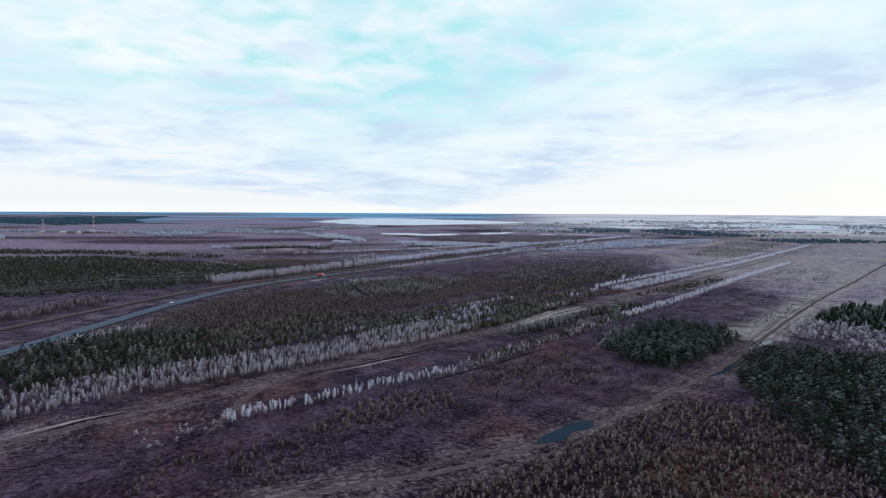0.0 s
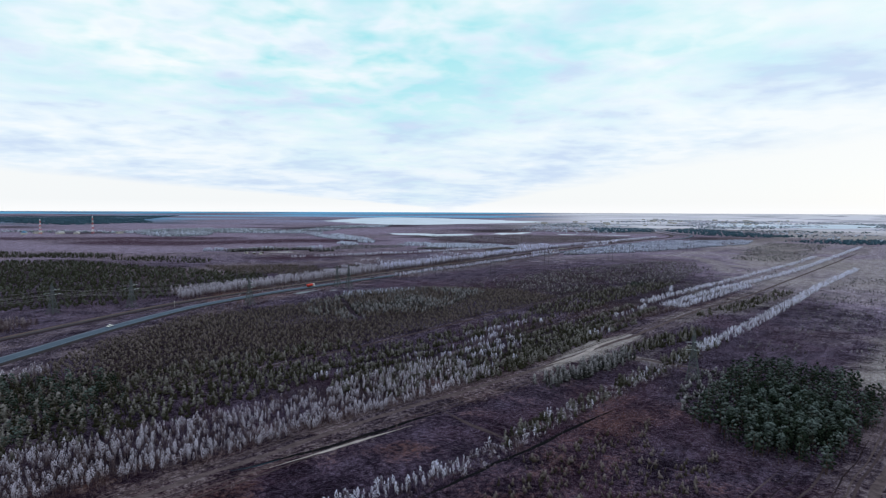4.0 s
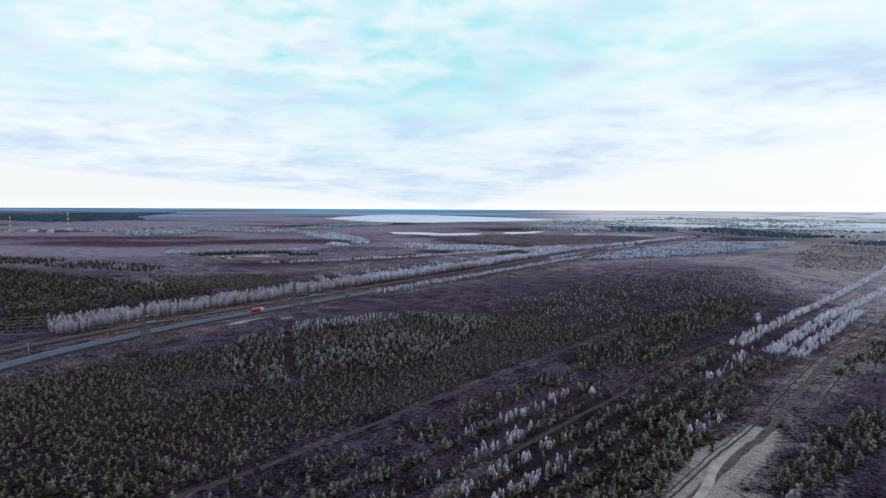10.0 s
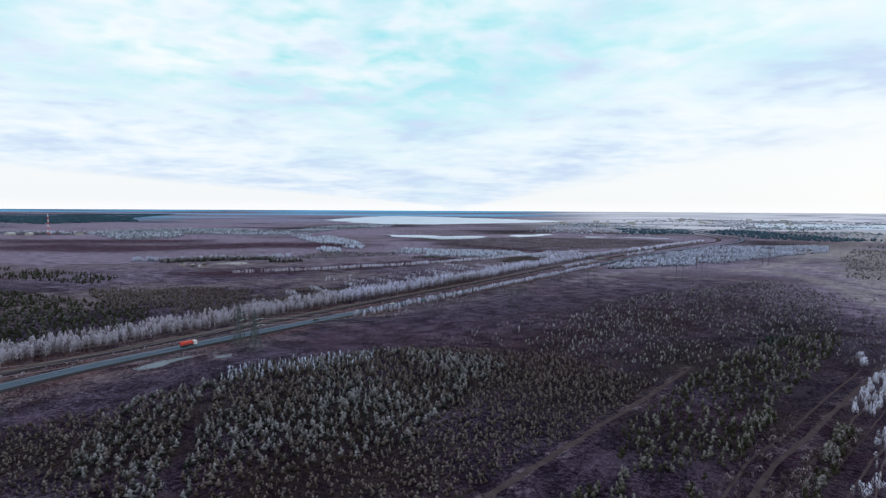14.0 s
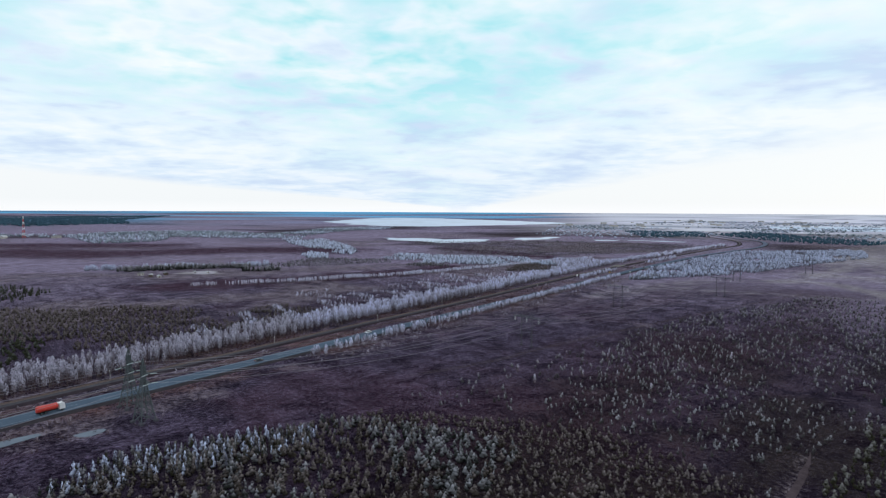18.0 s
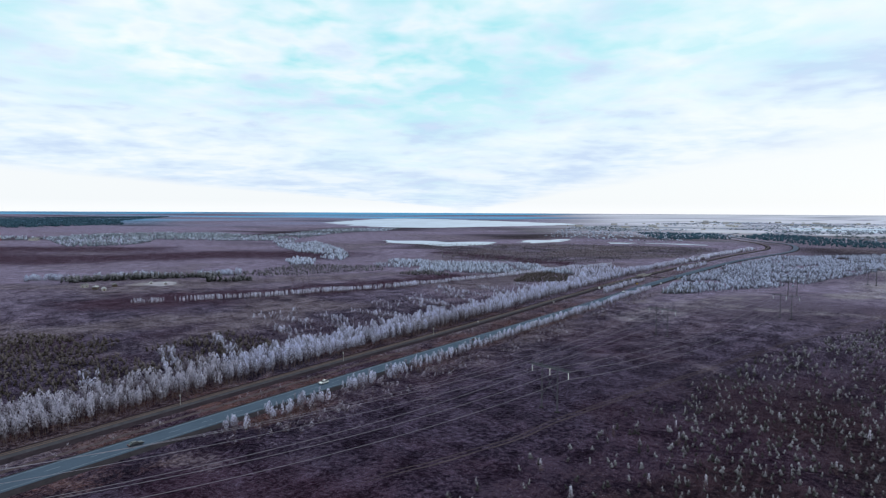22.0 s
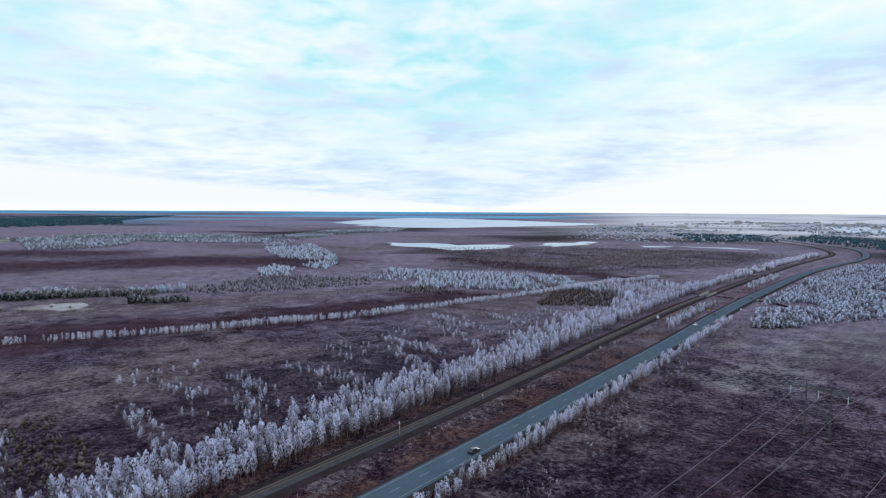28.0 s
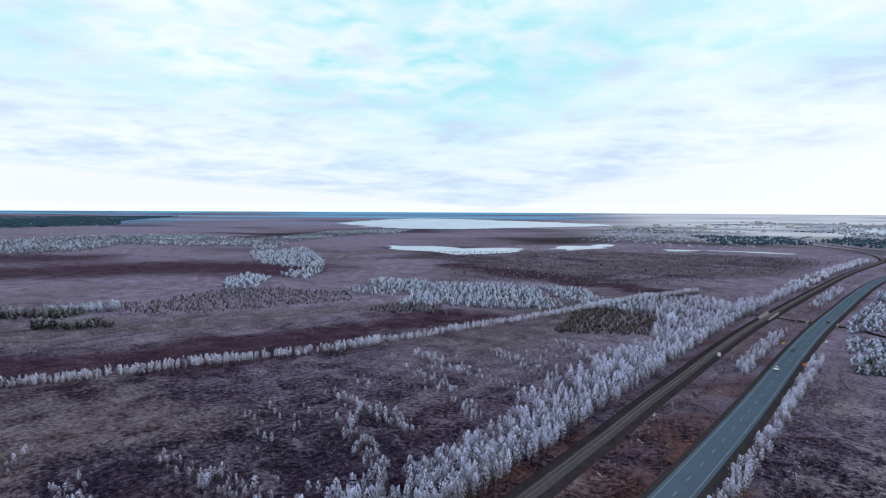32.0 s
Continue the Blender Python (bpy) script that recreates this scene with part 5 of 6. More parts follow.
forest("tree_line", "long line of frosted birches along a ditch", q, up(q, 4, 6), "birch", 40, [M_BARK, M_BIRCHW], rng)
q = np.concatenate([fill([(-690, 640), (-640, 620), (-598, 700), (-604, 900), (-640, 960), (-680, 840)], 7.0, rng, 0.55, 24, 22)] + [along([a, b], -4, 4, 2.5, rng, 0.30, 12, n) for n, (a, b) in enumerate(FINGERS)])
forest("bog_birches", "loose groups of frosted birches on the bog", q, up(q, 2.6, 5.0), "birch", 50, [M_BARK, M_BELT], rng, broad=1.2)
q = fill([(-668, 972), (-624, 1008), (-640, 1066), (-702, 1072), (-694, 1032)], 3.4, rng, 0.16)
forest("pine_patch", "patch of low green pines", q, up(q, 2.5, 4), "bog", 30, [M_PINEBARK, M_BOG], rng)
q = along(smooth_line([(-1011, 650), (-996, 693), (-971, 748), (-940, 785)]), -8, 14, 3.6, rng, 0.3)
q = np.r_[q, along(smooth_line([(-905, 752), (-893, 770), (-880, 790)]), -6, 6, 3.4, rng, 0.2)]
forest("farm_trees", "dark green spruces round a farm", q, up(q, 5, 8), "bog", 30, [M_PINEBARK, M_GREYPINE], rng)
q = along(smooth_line([(-1035, 620), (-985, 705), (-925, 805)]), -26, -8, 5.0, rng, 0.25)
forest("farm_trees", "frosted birches round a farm", q, up(q, 5, 8.5), "willow", 40, [M_BARK, M_FAR], rng)
RIVER = smooth_line([(-2600, 500), (-2100, 900), (-1707, 850), (-1500, 1000), (-1301, 1106), (-1185, 1153), (-1056, 1055), (-927, 1024), (-832, 1054), (-763, 1156), (-690, 1250)], 12)
q = np.r_[fill([(-1645, 839), (-2078, 910), (-2261, 1061), (-2249, 1300), (-2100, 1418), (-1850, 1375), (-1862, 1479), (-1564, 1250), (-1658, 1174), (-1838, 1096), (-1618, 968)], 10.0, rng, 0.30, 90, 50),
          fill([(-1674, 1282), (-1862, 1479), (-2206, 1941), (-2144, 2289), (-1894, 1940), (-1910, 1776), (-1702, 1480), (-1526, 1292)], 11.0, rng, 0.28, 90, 5), along(stretch(RIVER, 0, 1300)[:60], -70, 70, 13.0, rng, 0.42, 120, 6)]
pale = value_noise(q[:, 0], q[:, 1], 130, 75) + 0.2 * rng.uniform(-1, 1, len(q)) > 0.52
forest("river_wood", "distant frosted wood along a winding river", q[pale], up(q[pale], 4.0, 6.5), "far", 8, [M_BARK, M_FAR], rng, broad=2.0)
forest("river_wood", "distant haze-blue wood along a winding river", q[~pale], up(q[~pale], 4.0, 6.5), "far", 8, [M_BARK, M_HAZEWOOD], rng, broad=2.0)
q = np.r_[fill([(-1271, 1099), (-1384, 1151), (-1420, 1217), (-1452, 1305), (-1201, 1174), (-1059, 1076), (-1005, 1012), (-1068, 1019), (-1108, 1077), (-1188, 1070)], 6.0, rng, 0.24, 60, 7), fill([(-1064, 953), (-1093, 993), (-1046, 998), (-975, 940), (-1000, 921)], 5.0, rng, 0.25, 40, 8),
          fill([(-1380, 1150), (-1560, 1250), (-1674, 1290), (-1526, 1292), (-1420, 1217)], 9.0, rng, 0.36, 60, 9)]
forest("river_wood", "frosted birches along a winding river", q, up(q, 3.5, 6), "far", 12, [M_BARK, M_FAR], rng, broad=1.5)
# far land
q = fill([(-1044, 1268), (-1250, 1400), (-1000, 1680), (-723, 1768), (-646, 1726), (-648, 1478), (-725, 1234), (-897, 1130)], 8.6, rng, 0.14, 90, 24)
forest("far_scrub", "olive pine scrub on the far bog", q, up(q, 1.6, 2.6), "far", 8, [M_PINEBARK, M_FROSTBOG], rng, broad=1.9)
q = fill([(-272, 1083), (-305, 1350), (-312, 1690), (-190, 1680), (-178, 1063)], 7.0, rng, 0.32, 60, 28)
forest("far_scrub", "olive pine scrub east of the frosted wood", q, up(q, 1.8, 3.0), "far", 8, [M_PINEBARK, M_FROSTBOG], rng, broad=1.5)
q = np.r_[fill([(-1164, 2517), (-913, 2613), (-772, 2219), (-917, 2059)], 15, rng, 0.2, 150, 29), fill([(-805, 2394), (-784, 2764), (-381, 2200), (-264, 2156), (-390, 1980), (-559, 2030)], 15, rng, 0.3, 150, 30), fill([(-300, 1760), (-150, 1700), (60, 1900), (-120, 2000)], 14, rng, 0.35, 120, 31)]
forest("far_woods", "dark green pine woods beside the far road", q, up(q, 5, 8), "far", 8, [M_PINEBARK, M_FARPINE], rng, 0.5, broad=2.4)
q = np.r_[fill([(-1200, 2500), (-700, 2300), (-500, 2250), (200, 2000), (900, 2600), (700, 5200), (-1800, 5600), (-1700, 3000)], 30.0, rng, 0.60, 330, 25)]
forest("far_woods", "distant woods and frosted thickets", q, up(q, 4, 6.5), "far", 8, [M_PINEBARK, M_HAZEWOOD], rng, 0.5, broad=4.6)
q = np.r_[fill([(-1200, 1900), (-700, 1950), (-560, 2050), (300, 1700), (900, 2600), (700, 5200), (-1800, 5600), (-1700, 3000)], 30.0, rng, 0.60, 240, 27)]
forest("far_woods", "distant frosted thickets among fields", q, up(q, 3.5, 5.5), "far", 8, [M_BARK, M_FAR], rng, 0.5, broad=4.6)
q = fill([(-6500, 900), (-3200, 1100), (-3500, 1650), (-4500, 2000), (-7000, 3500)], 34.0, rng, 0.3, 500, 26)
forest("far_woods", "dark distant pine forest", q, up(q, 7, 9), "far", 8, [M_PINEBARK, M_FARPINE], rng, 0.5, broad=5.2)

# ---- single trees ----


def tree_kind(name, label, kind, tufts, mats, seed, tree):
    """One tree with trunk and crown as parts, one metre high."""
    V, T, S, A = tuft_tree(kind, tufts, seed, 5)
    root = thing(name, label, "tree")
    for slot, piece in ((0, "trunk"), (1, "crown")):
        sel = T[S == slot]
        used, back = np.unique(sel, return_inverse=True)
        me = from_arrays(piece, V[used], back.reshape(-1, 3), [mats[slot]])
        paint(me, "tint", np.c_[np.full(len(used), tree), A[used, 1], A[used, 2]])
        part(piece, me, root)
    return root


def grove(name, label, kind, tufts, mats, spots, heights, group):
    protos = [tree_kind(name, label, kind, tufts, mats, 300 + 11 * k, 0.1 + 0.2 * k) for k in range(5)]
    X, Y, Z, s = warp(spots[:, 0], spots[:, 1])
    for i in range(len(spots)):
        src = protos[i % 5]
        fat = rng.uniform(0.85, 1.2)
        m = pose(X[i], Y[i], Z[i] - 0.05, 0, 0, rng.uniform(0, 360))
        ob = src if i < 5 else copy_thing(src, m)
        ob.matrix_basis = m @ Matrix.Diagonal((heights[i] * fat, heights[i] * fat, heights[i], 1))
        tagged(ob, group=group)


q = along(stretch(RAIL, 700, 800), -12.5, -9.5, 1.7, rng)[:130]
grove("birch_tree", "tall slender birch thick with hoarfrost beside the railway", "birch", 170, [M_BARK, M_BIRCH], q, up(q, 7.0, 9.6), "birches along the railway")
q = along(stretch(ROAD, 715, 830), 9.8, 13, 1.7, rng, 0.25)[:80]
grove("young_birch", "young birch white with frost beside the road", "birch", 130, [M_BARK, M_BIRCHW], q, up(q, 3.5, 6), "birches along the road")
q = fill([(-104, 296), (-106, 335), (-98, 350), (-70, 335), (-70, 300), (-93, 281)], 3.8, rng)[:120]
grove("pine_tree", "dark green pine lightly frosted on the bog", "pine", 190, [M_PINEBARK, M_PINE], q, up(q, 6.0, 8.6), "pines in the clump")
q = fill([(-80, 128), (-20, 130), (0, 185), (-40, 215), (-70, 180)], 4.2, rng, 0.25)[:170]
grove("bog_pine", "small frost-tipped pine on purple bog", "bog", 60, [M_PINEBARK, M_BOG], q, up(q, 1.8, 3.4), "small pines on the bog")
q = np.r_[[(-405, 638), (-386, 645), (-383, 612), (-371, 622), (-392, 660), (-360, 640), (-345, 655), (-366, 690), (-352, 612), (-340, 690), (-378, 720), (-330, 640), (-410, 600), (-395, 590)]].astype(float)
grove("frosted_spruce", "single pale frosted spruce on open bog", "spruce", 150, [M_PINEBARK, M_BIRCH], q, up(q, 3.0, 4.6), "single spruces on the bog")
q = np.array([(-229, 641.0), (-246, 422), (-227, 634), (-624, 1042), (-626, 1046)])
grove("birch_tree", "bushy birch white with frost beside a track", "willow", 170, [M_BARK, M_BIRCHW], q, np.array([6.5, 4.5, 5.5, 11, 10]), "birches standing alone")


# ---- pylons and wires ----


def bars(name, rods, mat):
    """Square bars between pairs of points: (a, b, width)."""
    V, F = [], []
    for a, b, w in rods:
        a, b = Vector(a), Vector(b)
        d = (b - a).normalized()
        e = d.cross(Vector((0.3, 0.2, 0.9)) if abs(d.z) < 0.9 else Vector((1, 0, 0))).normalized() * w / 2
        g = d.cross(e.normalized()) * w / 2
        o = len(V)
        for c in (a, b):
            V += [c + e + g, c - e + g, c - e - g, c + e - g]
        F += [(o, o + 1, o + 5, o + 4), (o + 1, o + 2, o + 6, o + 5), (o + 2, o + 3, o + 7, o + 6), (o + 3, o, o + 4, o + 7), (o + 3, o + 2, o + 1, o), (o + 4, o + 5, o + 6, o + 7)]
    me = bpy.data.meshes.new(name)
    me.from_pydata([tuple(v) for v in V], [], F)
    me.materials.append(mat)
    return me


def lathe(name, rings, mat, sides=12):
    """A turned shape from rings (radius, height)."""
    V, F = [], []
    for r, z in rings:
        V += [(r * math.cos(2 * math.pi * k / sides), r * math.sin(2 * math.pi * k / sides), z) for k in range(sides)]
    for i in range(len(rings) - 1):
        for k in range(sides):
            j = (k + 1) % sides
            F.append((i * sides + k, i * sides + j, (i + 1) * sides + j, (i + 1) * sides + k))
    F += [tuple(reversed(range(sides))), tuple(range((len(rings) - 1) * sides, len(rings) * sides))]
    me = bpy.data.meshes.new(name)
    me.from_pydata(V, [], F)
    me.materials.append(mat)
    return me


def box(name, lo, hi, mat, bevel=0.0):
    bm = bmesh.new()
    bmesh.ops.create_cube(bm, size=1)
    for v in bm.verts:
        v.co = Vector([lo[k] + (v.co[k] + 0.5) * (hi[k] - lo[k]) for k in range(3)])
    if bevel:
        bmesh.ops.bevel(bm, geom=bm.edges[:], offset=bevel, segments=2, affect="EDGES")
    me = bpy.data.meshes.new(name)
    bm.to_mesh(me)
    bm.free()
    me.materials.append(mat)
    return me


ARMS = ((14.6, -4.4), (14.6, 4.4), (17.8, 3.8))


def lattice_tower():
    t = thing("lattice_pylon", "grey steel lattice pylon with three crossarms on concrete feet", "pylon", group="lattice pylons")
    half = lambda z: 2.7 - (2.7 - 0.55) * min(1, z / 15.0)
    steps = [0, 3.6, 6.6, 9.2, 11.4, 13.2, 14.6, 16, 17.4, 18.7, 20]
    corner = lambda k, z: Vector(((1, 1, -1, -1)[k] * half(z), (1, -1, -1, 1)[k] * half(z), z))
    for k in range(4):
        part("leg", bars("leg", [(corner(k, a), corner(k, b), 0.30) for a, b in ((0, 15), (14.9, 20))], M_STEEL), t)
        c = corner(k, 0)
        part("footing", box("footing", (c.x - 0.7, c.y - 0.7, -0.4), (c.x + 0.7, c.y + 0.7, 0.75), M_DARKPOLE, 0.1), t, "dark weathered concrete footing")
    for k in range(4):
        rods = []
        for a, b in zip(steps, steps[1:]):
            j = (k + 1) % 4
            rods += [(corner(k, a), corner(j, b), 0.14), (corner(j, a), corner(k, b), 0.14), (corner(k, b), corner(j, b), 0.13)]
        part("bracing", bars("bracing", rods, M_STEEL), t)
    part("peak", bars("peak", [(corner(k, 20), (0, 0, 22.6), 0.2) for k in range(4)], M_STEEL), t)
    for z, reach in ARMS:
        s = 1 if reach > 0 else -1
        tip = (reach, 0, z)
        arm = part("crossarm", bars("crossarm", [((s * 0.55, 0.55, z), tip, 0.2), ((s * 0.55, -0.55, z), tip, 0.2), ((s * 0.55, 0, z + 1.2), tip, 0.18), ((s * 2.2, 0.3, z), (s * 2.2, -0.3, z), 0.1)], M_STEEL), t)
        for e in (-1, 1):
            d = Vector((0, e, -0.12)).normalized()
            part("insulator", bars("insulator", [(Vector(tip) + d * (0.4 + 0.3 * i), Vector(tip) + d * (0.6 + 0.3 * i), 0.26 if i % 2 else 0.18) for i in range(8)], M_GLASSY), arm, "pale glass insulator string")
    return t


tower = lattice_tower()
TOWERS = ((-475, 459, 8), (-495, 462, 8), (-464, 344, 12), (-522, 279, 30), (-537, 231, 30), (-131, 353, -80))
for k, (x, y, turn) in enumerate(TOWERS):
    m = pose(x, y, 0, 0, 0, turn)
    if k:
        copy_thing(tower, m)
    else:
        tower.matrix_basis = m


def portal_tower():
    t = thing("portal_pylon", "grey concrete portal pylon with hanging glass insulators", "pylon", group="portal pylons")
    for s in (-3.6, 3.6):
        me = lathe("column", [(0.36, -0.5), (0.34, 2), (0.26, 11), (0.18, 18.4)], M_DARKPOLE, 10)
        c = part("column", me, t)
        c.location.x = s
        part("footing", box("footing", (s - 0.8, -0.8, -0.3), (s + 0.8, 0.8, 0.4), M_BLACK, 0.1), t)
    part("crossbeam", bars("crossbeam", [((-9.0, 0.35, 16.3), (9.0, 0.35, 16.3), 0.22), ((-9.0, -0.35, 16.3), (9.0, -0.35, 16.3), 0.22), ((-9.0, 0, 17.1), (9.0, 0, 17.1), 0.18)]
                             + [((x, 0.35, 16.3), (x + 0.8, 0, 17.1), 0.1) for x in np.arange(-8, 8.3, 1.6)] + [((x + 0.8, 0, 17.1), (x + 1.6, -0.35, 16.3), 0.1) for x in np.arange(-8, 6.6, 1.6)], M_STEEL), t)
    part("cross_tie", bars("cross_tie", [((-3.4, 0, 5), (3.3, 0, 15.8), 0.1), ((3.4, 0, 5), (-3.3, 0, 15.8), 0.1)], M_STEEL), t)
    for x in (-8.3, 0, 8.3):
        part("insulator", bars("insulator", [((x, 0, 16.1 - 0.26 * i), (x, 0, 15.92 - 0.26 * i), 0.24 if i % 2 else 0.16) for i in range(10)], M_GLASSY), t, "pale glass insulator string")
    return t


portal = portal_tower()
LINE_P = [(-434.6, 647), (-406, 925), (-377, 1205)]
LINE_Q = [(-451, 808), (-425, 1062), (-396, 1320)]
first = True
for x, y in LINE_P + LINE_Q:
    X, Y, Z, s = warp(x, y)
    m = pose(float(X), float(Y), float(Z), 0, 0, -6)
    if first:
        portal.matrix_basis, first = m, False
    else:
        copy_thing(portal, m)


def wire(points, sag, label):
    me = bpy.data.meshes.new("wire")
    V, F = [], []
    P = []
    for (a, b) in zip(points, points[1:]):
        a, b = Vector(a), Vector(b)
        n = 24
        for i in range(n + (b == Vector(points[-1]))):
            s = i / n
            p = a.lerp(b, s)
            p.z -= sag * 4 * s * (1 - s) * (b - a).length / 300
            P.append(p)
    for i, p in enumerate(P):
        d = (P[min(i + 1, len(P) - 1)] - P[max(i - 1, 0)]).normalized()
        e = d.cross(Vector((0, 0, 1))).normalized() * 0.06
        V += [p + e, p + Vector((0, 0, 0.09)), p - e]
        if i:
            o = 3 * (i - 1)
            F += [(o, o + 1, o + 4, o + 3), (o + 1, o + 2, o + 5, o + 4), (o + 2, o, o + 3, o + 5)]
    me.from_pydata([tuple(v) for v in V], [], F)
    me.materials.append(M_WIRE)
    return tagged(new("power_wire", me), label, "wire", group="power wires")


for start, line in ((TOWERS[0], LINE_P), (TOWERS[1], LINE_Q)):
    for (z, reach), off in zip((ARMS[0], ARMS[2], ARMS[1]), (-8.3, 0, 8.3)):
        pts = [(start[0] + reach, start[1] + 3, z - 0.4)] + [(x + off * 0.994, y + off * -0.1, 13.5) for x, y in line]
        wire(pts, 8.0, "frosted power line wire hung between pylons")
for chain in ((TOWERS[1], TOWERS[3], (-604, 30, 0)), (TOWERS[0], TOWERS[2], TOWERS[4], (-618, 20, 0))):
    for z, reach in ARMS:
        wire([(x + reach, y, z - 0.4) for x, y, turn in chain], 6.0, "power line wire strung between lattice pylons")


# ---- posts, signs and small bridges ----


def at_plan(ob, x, y, z=0.0, turn=0.0):
    X, Y, Z, s = warp(x, y)
    ob.matrix_basis = pose(float(X), float(Y), float(Z) + z, 0, 0, turn)
    return ob


def rail_post(x, y, h, label):
    t = thing("rail_post", label, "post", group="posts along the railway")
    part("post", lathe("post", [(0.16, -0.3), (0.15, h * 0.5), (0.12, h), (0.05, h + 0.05)], M_CONCRETE, 8), t)
    part("plate", box("plate", (-0.35, -0.16, h - 0.9), (0.35, -0.10, h - 0.2), M_WHITE, 0.01), t, "white number plate without writing")
    return at_plan(t, x, y, 0.3, -6)


for x, y, h in ((-547, 640, 5.0), (-553, 714, 5.0), (-541, 556, 5.0), (-536, 470, 5.0), (-556, 762, 2.2), (-497, 300, 5.0), (-561, 870, 2.2)):
    rail_post(x, y, h, "slim concrete post beside the railway")


def road_sign(x, y, mat, w, h, label, name="road_sign"):
    t = thing(name, label, "sign", group="signs along the road")
    for s in (-0.35, 0.35):
        part("post", lathe("post", [(0.06, -0.4), (0.06, 2.2 + h)], M_STEEL, 8), t).location.x = s * w
    part("panel", box("panel", (-w / 2, -0.1, 1.8), (w / 2, -0.04, 1.8 + h), mat, 0.02), t)
    return at_plan(t, x, y, 0.3, 4)


road_sign(-537.5, 985, M_ORANGE, 1.6, 1.3, "orange temporary road sign on two posts")
road_sign(-556.5, 1029, M_YELLOW, 1.4, 1.1, "yellow roadside board on two posts")
road_sign(-540, 1050, M_WHITE, 1.2, 1.2, "small white road sign on two posts")
cabinet = thing("relay_cabinet", "white metal relay cabinet beside the railway", "cabinet")
part("body", box("body", (-0.7, -0.5, 0.2), (0.7, 0.5, 2.0), M_WHITE, 0.05), cabinet)
part("plinth", box("plinth", (-0.8, -0.6, -0.3), (0.8, 0.6, 0.2), M_CONCRETE, 0.03), cabinet)
part("door", box("door", (-0.6, -0.54, 0.3), (0.6, -0.503, 1.9), M_WHITE, 0.01), cabinet)
at_plan(cabinet, -575.5, 983, 0.1)

bridge = thing("rail_bridge", "short concrete railway bridge over a stream", "bridge")
part("parapet", box("parapet", (3.3, -15, 0.4), (3.9, 15, 1.9), M_CONCRETE, 0.05), bridge)
part("parapet", box("parapet", (-3.9, -15, 0.4), (-3.3, 15, 1.9), M_CONCRETE, 0.05), bridge)
part("deck", box("deck", (-3.3, -15, 0.1), (3.3, 15, 0.46), M_CONCRETE, 0.02), bridge)
for s in (-9, 9):
    part("pier", box("pier", (-3.6, s - 0.7, -1.5), (3.6, s + 0.7, 0.1), M_CONCRETE, 0.05), bridge)
at_plan(bridge, -589, 1129, 0.15, 3.5)
culvert = thing("culvert", "concrete culvert mouth under the road embankment", "culvert")
for s in (-8.6, 8.6):
    part("headwall", box("headwall", (s - 0.4, -4, -0.5), (s + 0.4, 4, 1.5), M_CONCRETE, 0.05), culvert)
    part("opening", box("opening", (s - 0.44, -1.6, -0.4), (s + 0.44, 1.6, 0.9), M_BLACK, 0.05), culvert)
at_plan(culvert, -555, 1122, 0.0, 3)
laid("stream", smooth_line([(-660, 1128), (-620, 1130), (-589, 1129), (-570, 1126), (-555, 1122), (-535, 1118), (-500, 1085)], 4.0), [(-2.4, 0.05), (-1.6, 0.16), (1.6, 0.16), (2.4, 0.05)], M_DITCH, "dark narrow stream crossing under railway and road", "stream")


# ---- vehicles ----


def side_solid(name, outline, half, mat, bevel=0.06, taper=0.0, top=1e9):
    """A body from a side outline (along, up), as wide as twice half, drawn in towards the top."""
    bm = bmesh.new()
    rows = []
    for s in (-1, 1):
        rows.append([bm.verts.new((s * (half - (taper if z > top else 0)), x, z)) for x, z in outline])
    bm.faces.new(rows[0][::-1]), bm.faces.new(rows[1])
    n = len(outline)
    for k in range(n):
        j = (k + 1) % n
        bm.faces.new((rows[0][k], rows[0][j], rows[1][j], rows[1][k]))
    bmesh.ops.recalc_face_normals(bm, faces=bm.faces[:])
    bmesh.ops.bevel(bm, geom=bm.edges[:], offset=bevel, segments=2, affect="EDGES")
    me = bpy.data.meshes.new(name)
    bm.to_mesh(me)
    bm.free()
    me.materials.append(mat)
    return me


def wheel_on(t, x, y, r, w=0.24):
    tyre = part("wheel", lathe("wheel", [(r * 0.6, -w / 2), (r * 0.95, -w / 2), (r, -w / 4), (r, w / 4), (r * 0.95, w / 2), (r * 0.6, w / 2)], M_BLACK, 16), t)
    tyre.matrix_basis = pose(x, y, r, 0, 90, 0)
    part("rim", lathe("rim", [(r * 0.58, -w / 2 - 0.01), (r * 0.58, w / 2 + 0.01)], M_STEEL, 12), tyre)


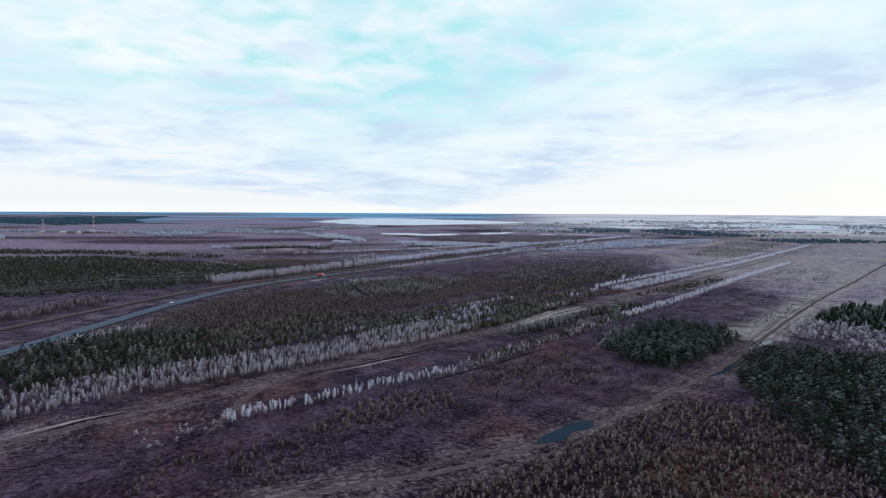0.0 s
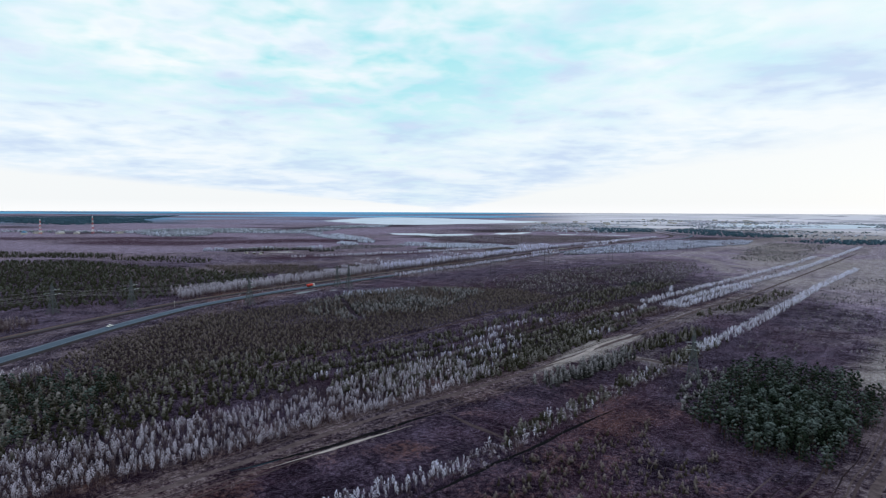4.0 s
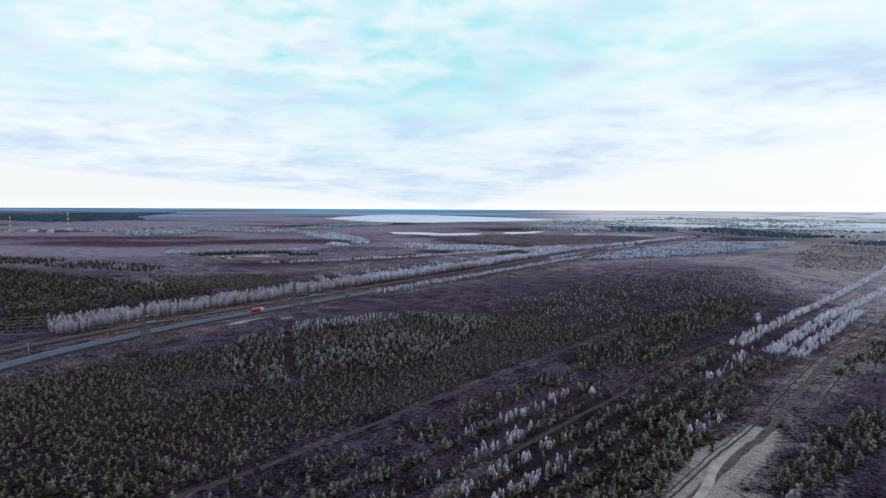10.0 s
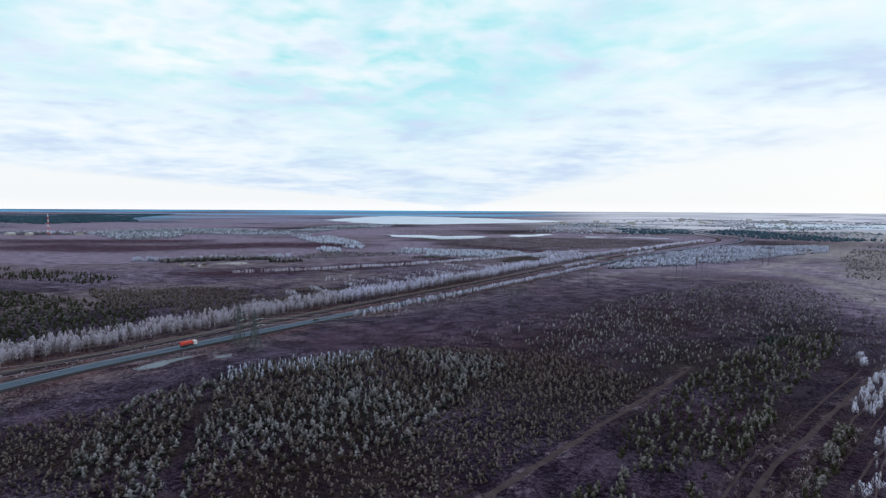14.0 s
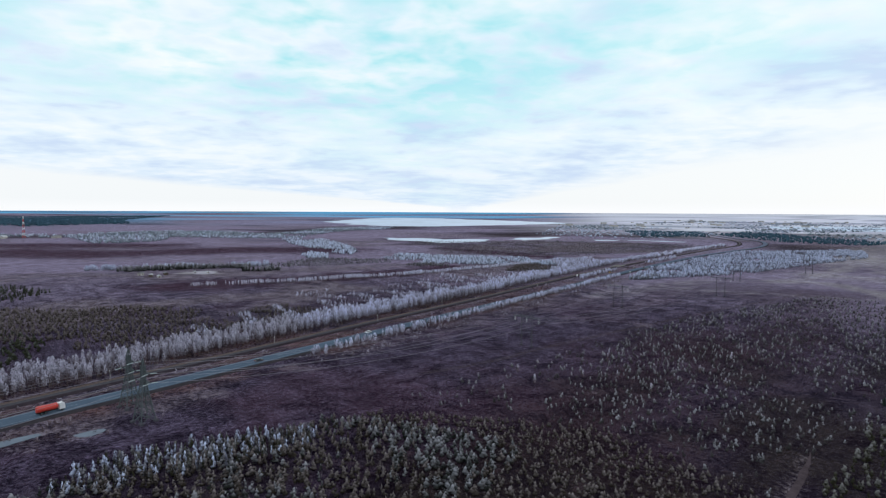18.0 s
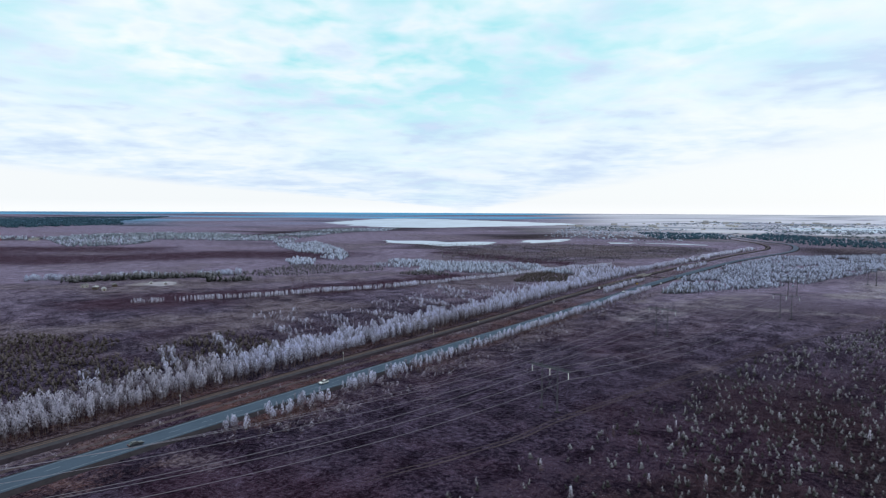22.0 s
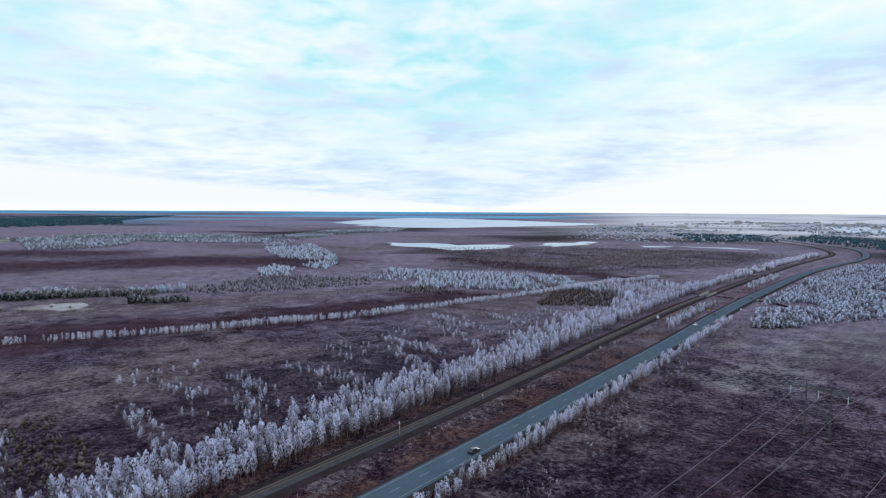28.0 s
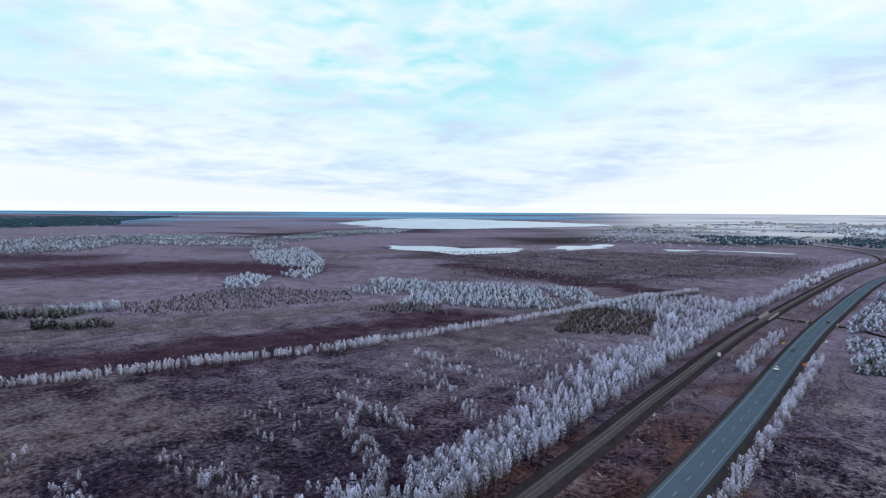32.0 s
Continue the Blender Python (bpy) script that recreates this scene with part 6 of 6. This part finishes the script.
def car(label, paint_mat):
    t = thing("car", label, "car", group="vehicles on the road")
    part("body", side_solid("body", [(-2.2, 0.3), (2.2, 0.3), (2.25, 0.65), (2.05, 0.82), (0.95, 0.95), (-1.75, 0.98), (-2.2, 0.9)], 0.88, paint_mat), t)
    part("cabin", side_solid("cabin", [(1.0, 0.93), (0.35, 1.42), (-1.1, 1.45), (-1.85, 0.96)], 0.80, M_GLASS, 0.04, 0.14, 1.2), t, "dark glass cabin")
    part("roof", side_solid("roof", [(0.32, 1.42), (0.28, 1.48), (-1.05, 1.5), (-1.12, 1.44)], 0.66, paint_mat, 0.02), t)
    part("front_bumper", box("front_bumper", (-0.85, 2.2, 0.3), (0.85, 2.33, 0.55), M_BLACK, 0.04), t)
    for s in (-0.62, 0.62):
        part("headlight", box("headlight", (s - 0.18, 2.18, 0.62), (s + 0.18, 2.27, 0.76), M_WHITE, 0.02), t)
        part("tail_light", box("tail_light", (s - 0.15, -2.24, 0.7), (s + 0.15, -2.16, 0.86), M_RED, 0.02), t)
    for x in (-0.78, 0.78):
        for y in (-1.35, 1.4):
            wheel_on(t, x, y, 0.32)
    return t


def on_road(ob, y, lane, back=False):
    i = int(np.argmin(np.abs(ROAD[:, 1] - y)))
    p = offset_line(ROAD, lane)[i]
    d = ROAD[i + 1] - ROAD[i]
    turn = math.degrees(math.atan2(-d[0], d[1])) + (180 if back else 0)
    return at_plan(ob, p[0], p[1], 0.87, turn)


on_road(car("white saloon car driving on the asphalt", M_WHITE), 609, -1.9, True)
on_road(car("dark car driving on the asphalt", M_DARKCAR), 527, 1.9)
on_road(car("dark car driving on the asphalt", M_DARKCAR), 717, 1.9)
on_road(car("pale car driving on the asphalt", M_WHITE), 976, -1.9, True)
on_road(car("dark car driving on the asphalt", M_DARKCAR), 1132, 1.9)
on_road(car("dark car driving on the asphalt", M_DARKCAR), 1022, -1.9, True)
on_road(car("white car driving on the asphalt", M_WHITE), 235, -1.9, True)

truck = thing("tank_truck", "tank truck with orange-red tank and white cab", "truck", group="vehicles on the road")
part("cab", side_solid("cab", [(2.6, 0.6), (4.5, 0.6), (4.55, 1.6), (4.35, 2.7), (4.1, 2.85), (2.6, 2.85)], 1.2, M_WHITE, 0.1), truck)
part("windscreen", box("windscreen", (-1.0, 4.38, 1.65), (1.0, 4.53, 2.4), M_GLASS, 0.03), truck)
tank = part("tank", lathe("tank", [(0.4, -4.6), (1.0, -4.5), (1.18, -4.2), (1.2, 0), (1.18, 1.9), (1.0, 2.2), (0.4, 2.3)], M_RED, 20), truck, "orange-red steel tank")
tank.matrix_basis = pose(0, 0, 2.05, -90, 0, 0)
part("hatch", lathe("hatch", [(0.3, 3.2), (0.3, 3.4), (0.1, 3.45)], M_STEEL, 12), truck)
part("chassis", box("chassis", (-0.5, -4.5, 0.6), (0.5, 2.7, 0.9), M_BLACK, 0.03), truck)
for x in (-0.98, 0.98):
    for y in (3.6, -1.8, -3.1):
        wheel_on(truck, x, y, 0.5, 0.34)
on_road(truck, 440, 1.9)


# ---- farm, village, masts ----


def gable_house(name, label, w, d, h, wall, roof_mat, doors=1):
    t = thing(name, label, "house")
    part("wall", box("wall", (-w / 2, -d / 2, -0.3), (w / 2, d / 2, h), wall, 0.03), t)
    rise = w * 0.28
    V = [(-w / 2 - 0.4, -d / 2 - 0.4, h), (w / 2 + 0.4, -d / 2 - 0.4, h), (0, -d / 2 - 0.4, h + rise), (-w / 2 - 0.4, d / 2 + 0.4, h), (w / 2 + 0.4, d / 2 + 0.4, h), (0, d / 2 + 0.4, h + rise)]
    me = bpy.data.meshes.new("roof")
    me.from_pydata(V, [], [(0, 2, 1), (3, 4, 5), (0, 3, 5, 2), (1, 2, 5, 4), (0, 1, 4, 3)])
    me.materials.append(roof_mat)
    part("roof", me, t)
    for k in range(max(1, int(d / 4))):
        y = -d / 2 + (k + 0.5) * d / max(1, int(d / 4))
        part("window", box("window", (w / 2 + 0.0, y - 0.6, h * 0.35), (w / 2 + 0.06, y + 0.6, h * 0.75), M_GLASS), t)
    part("door", box("door", (-0.5, -d / 2 - 0.06, 0), (0.5, -d / 2 - 0.0, min(2.1, h * 0.8)), M_WOODWALL), t)
    part("chimney", box("chimney", (w * 0.12, d * 0.1, h + rise * 0.4), (w * 0.12 + 0.6, d * 0.1 + 0.6, h + rise + 0.7), M_CONCRETE), t)
    return t


for x, y, w, d, h, turn, wall, roof_mat, name, label in (
        (-930, 655, 4, 7, 2.2, 60, M_WOODWALL, M_FROSTROOF, "barn", "low barn with frosted white roof on the farm"), (-949, 652, 4.5, 5, 2.6, 30, M_WALL, M_ROOF, "farmhouse", "small pale farmhouse beside dark trees"),
        (-936, 674, 4, 6, 2.2, 80, M_WOODWALL, M_ROOF, "shed", "dark timber shed on the farm"), (-914, 657, 3.5, 7, 2.0, 75, M_WALL, M_FROSTROOF, "greenhouse_shed", "long pale shed with frosted roof"),
        (-2128, 655, 14, 40, 6, 70, M_WALL, M_BLUEROOF, "warehouse", "warehouse with bright blue roof in the village"), (-1850, 505, 16, 46, 6, 60, M_WALL, M_BLUEROOF, "warehouse", "warehouse with bright blue roof in the village"),
        (-2080, 735, 12, 26, 5, 40, M_WALL, M_FROSTROOF, "village_house", "pale village house with frosted roof"), (-2050, 770, 12, 30, 5, 60, M_WALL, M_FROSTROOF, "village_house", "pale village house with frosted roof"),
        (-1990, 870, 10, 20, 5, 20, M_WALL, M_ROOF, "village_house", "pale village house with grey roof"), (-2160, 700, 12, 24, 5, 10, M_WALL, M_ROOF, "village_house", "pale village house with grey roof")):
    ob = gable_house(name, label, w, d, h, wall, roof_mat)
    at_plan(ob, x, y, 0, turn)
    s = float(warp(x, y)[3])
    ob.scale = (s, s, s)
# open yard of the farm
yard = patch("farm_yard", "pale frosted gravel yard of the farm", M_YARD, [(-928, 699), (-942, 708), (-938, 728), (-915, 726), (-904, 706)])
tagged(yard, category="yard")
for x, y, turn in ((-930, 706, 70), (-915, 714, 76)):
    ob = gable_house("shed", "small pale shed in the farm yard", 2.6, 4, 1.8, M_WALL, M_FROSTROOF)
    at_plan(ob, x, y, 0, turn)
rng2 = np.random.RandomState(11)
for k in range(46):
    x, y = rng2.uniform(-1900, -700), rng2.uniform(3000, 5600)
    tall = rng2.uniform() > 0.55
    s = float(warp(x, y)[3])
    w, d, h = (12, 40, 9) if tall else (10, 16, 5)
    t = thing("apartment_block" if tall else "town_house", "pale apartment block in the distant town" if tall else "low pale house in the distant town", "building")
    part("wall", box("wall", (-w / 2, -d / 2, -2), (w / 2, d / 2, h), M_WALL), t)
    part("roof", box("roof", (-w / 2 - 0.5, -d / 2 - 0.5, h), (w / 2 + 0.5, d / 2 + 0.5, h + 1.2), M_FROSTROOF if k % 2 else M_ROOF), t)
    at_plan(t, x, y, 0, rng2.uniform(0, 180))
    t.scale = (s, s, s)


def radio_mast(x, y, h):
    t = thing("radio_mast", "tall red and white lattice radio mast", "mast", group="radio masts")
    n = 8
    half = lambda z: 2.6 - 1.9 * z / h
    for k in range(n):
        a, b = h * k / n, h * (k + 1) / n
        rods = []
        for c in range(4):
            sx, sy = (1, 1, -1, -1)[c], (1, -1, -1, 1)[c]
            ex, ey = (1, -1, -1, 1)[c], (-1, -1, 1, 1)[c]
            rods += [((sx * half(a), sy * half(a), a), (sx * half(b), sy * half(b), b), 0.34), ((sx * half(a), sy * half(a), a), (ex * half(b), ey * half(b), b), 0.22)]
        part("section", bars("section", rods, M_RED if k % 2 == 0 else M_WHITE), t, "red lattice section" if k % 2 == 0 else "white lattice section")
    at_plan(t, x, y, 0)
    s = float(warp(x, y)[3])
    t.scale = (s, s, s)


radio_mast(-2101, 689, 46)
radio_mast(-2044, 813, 56)
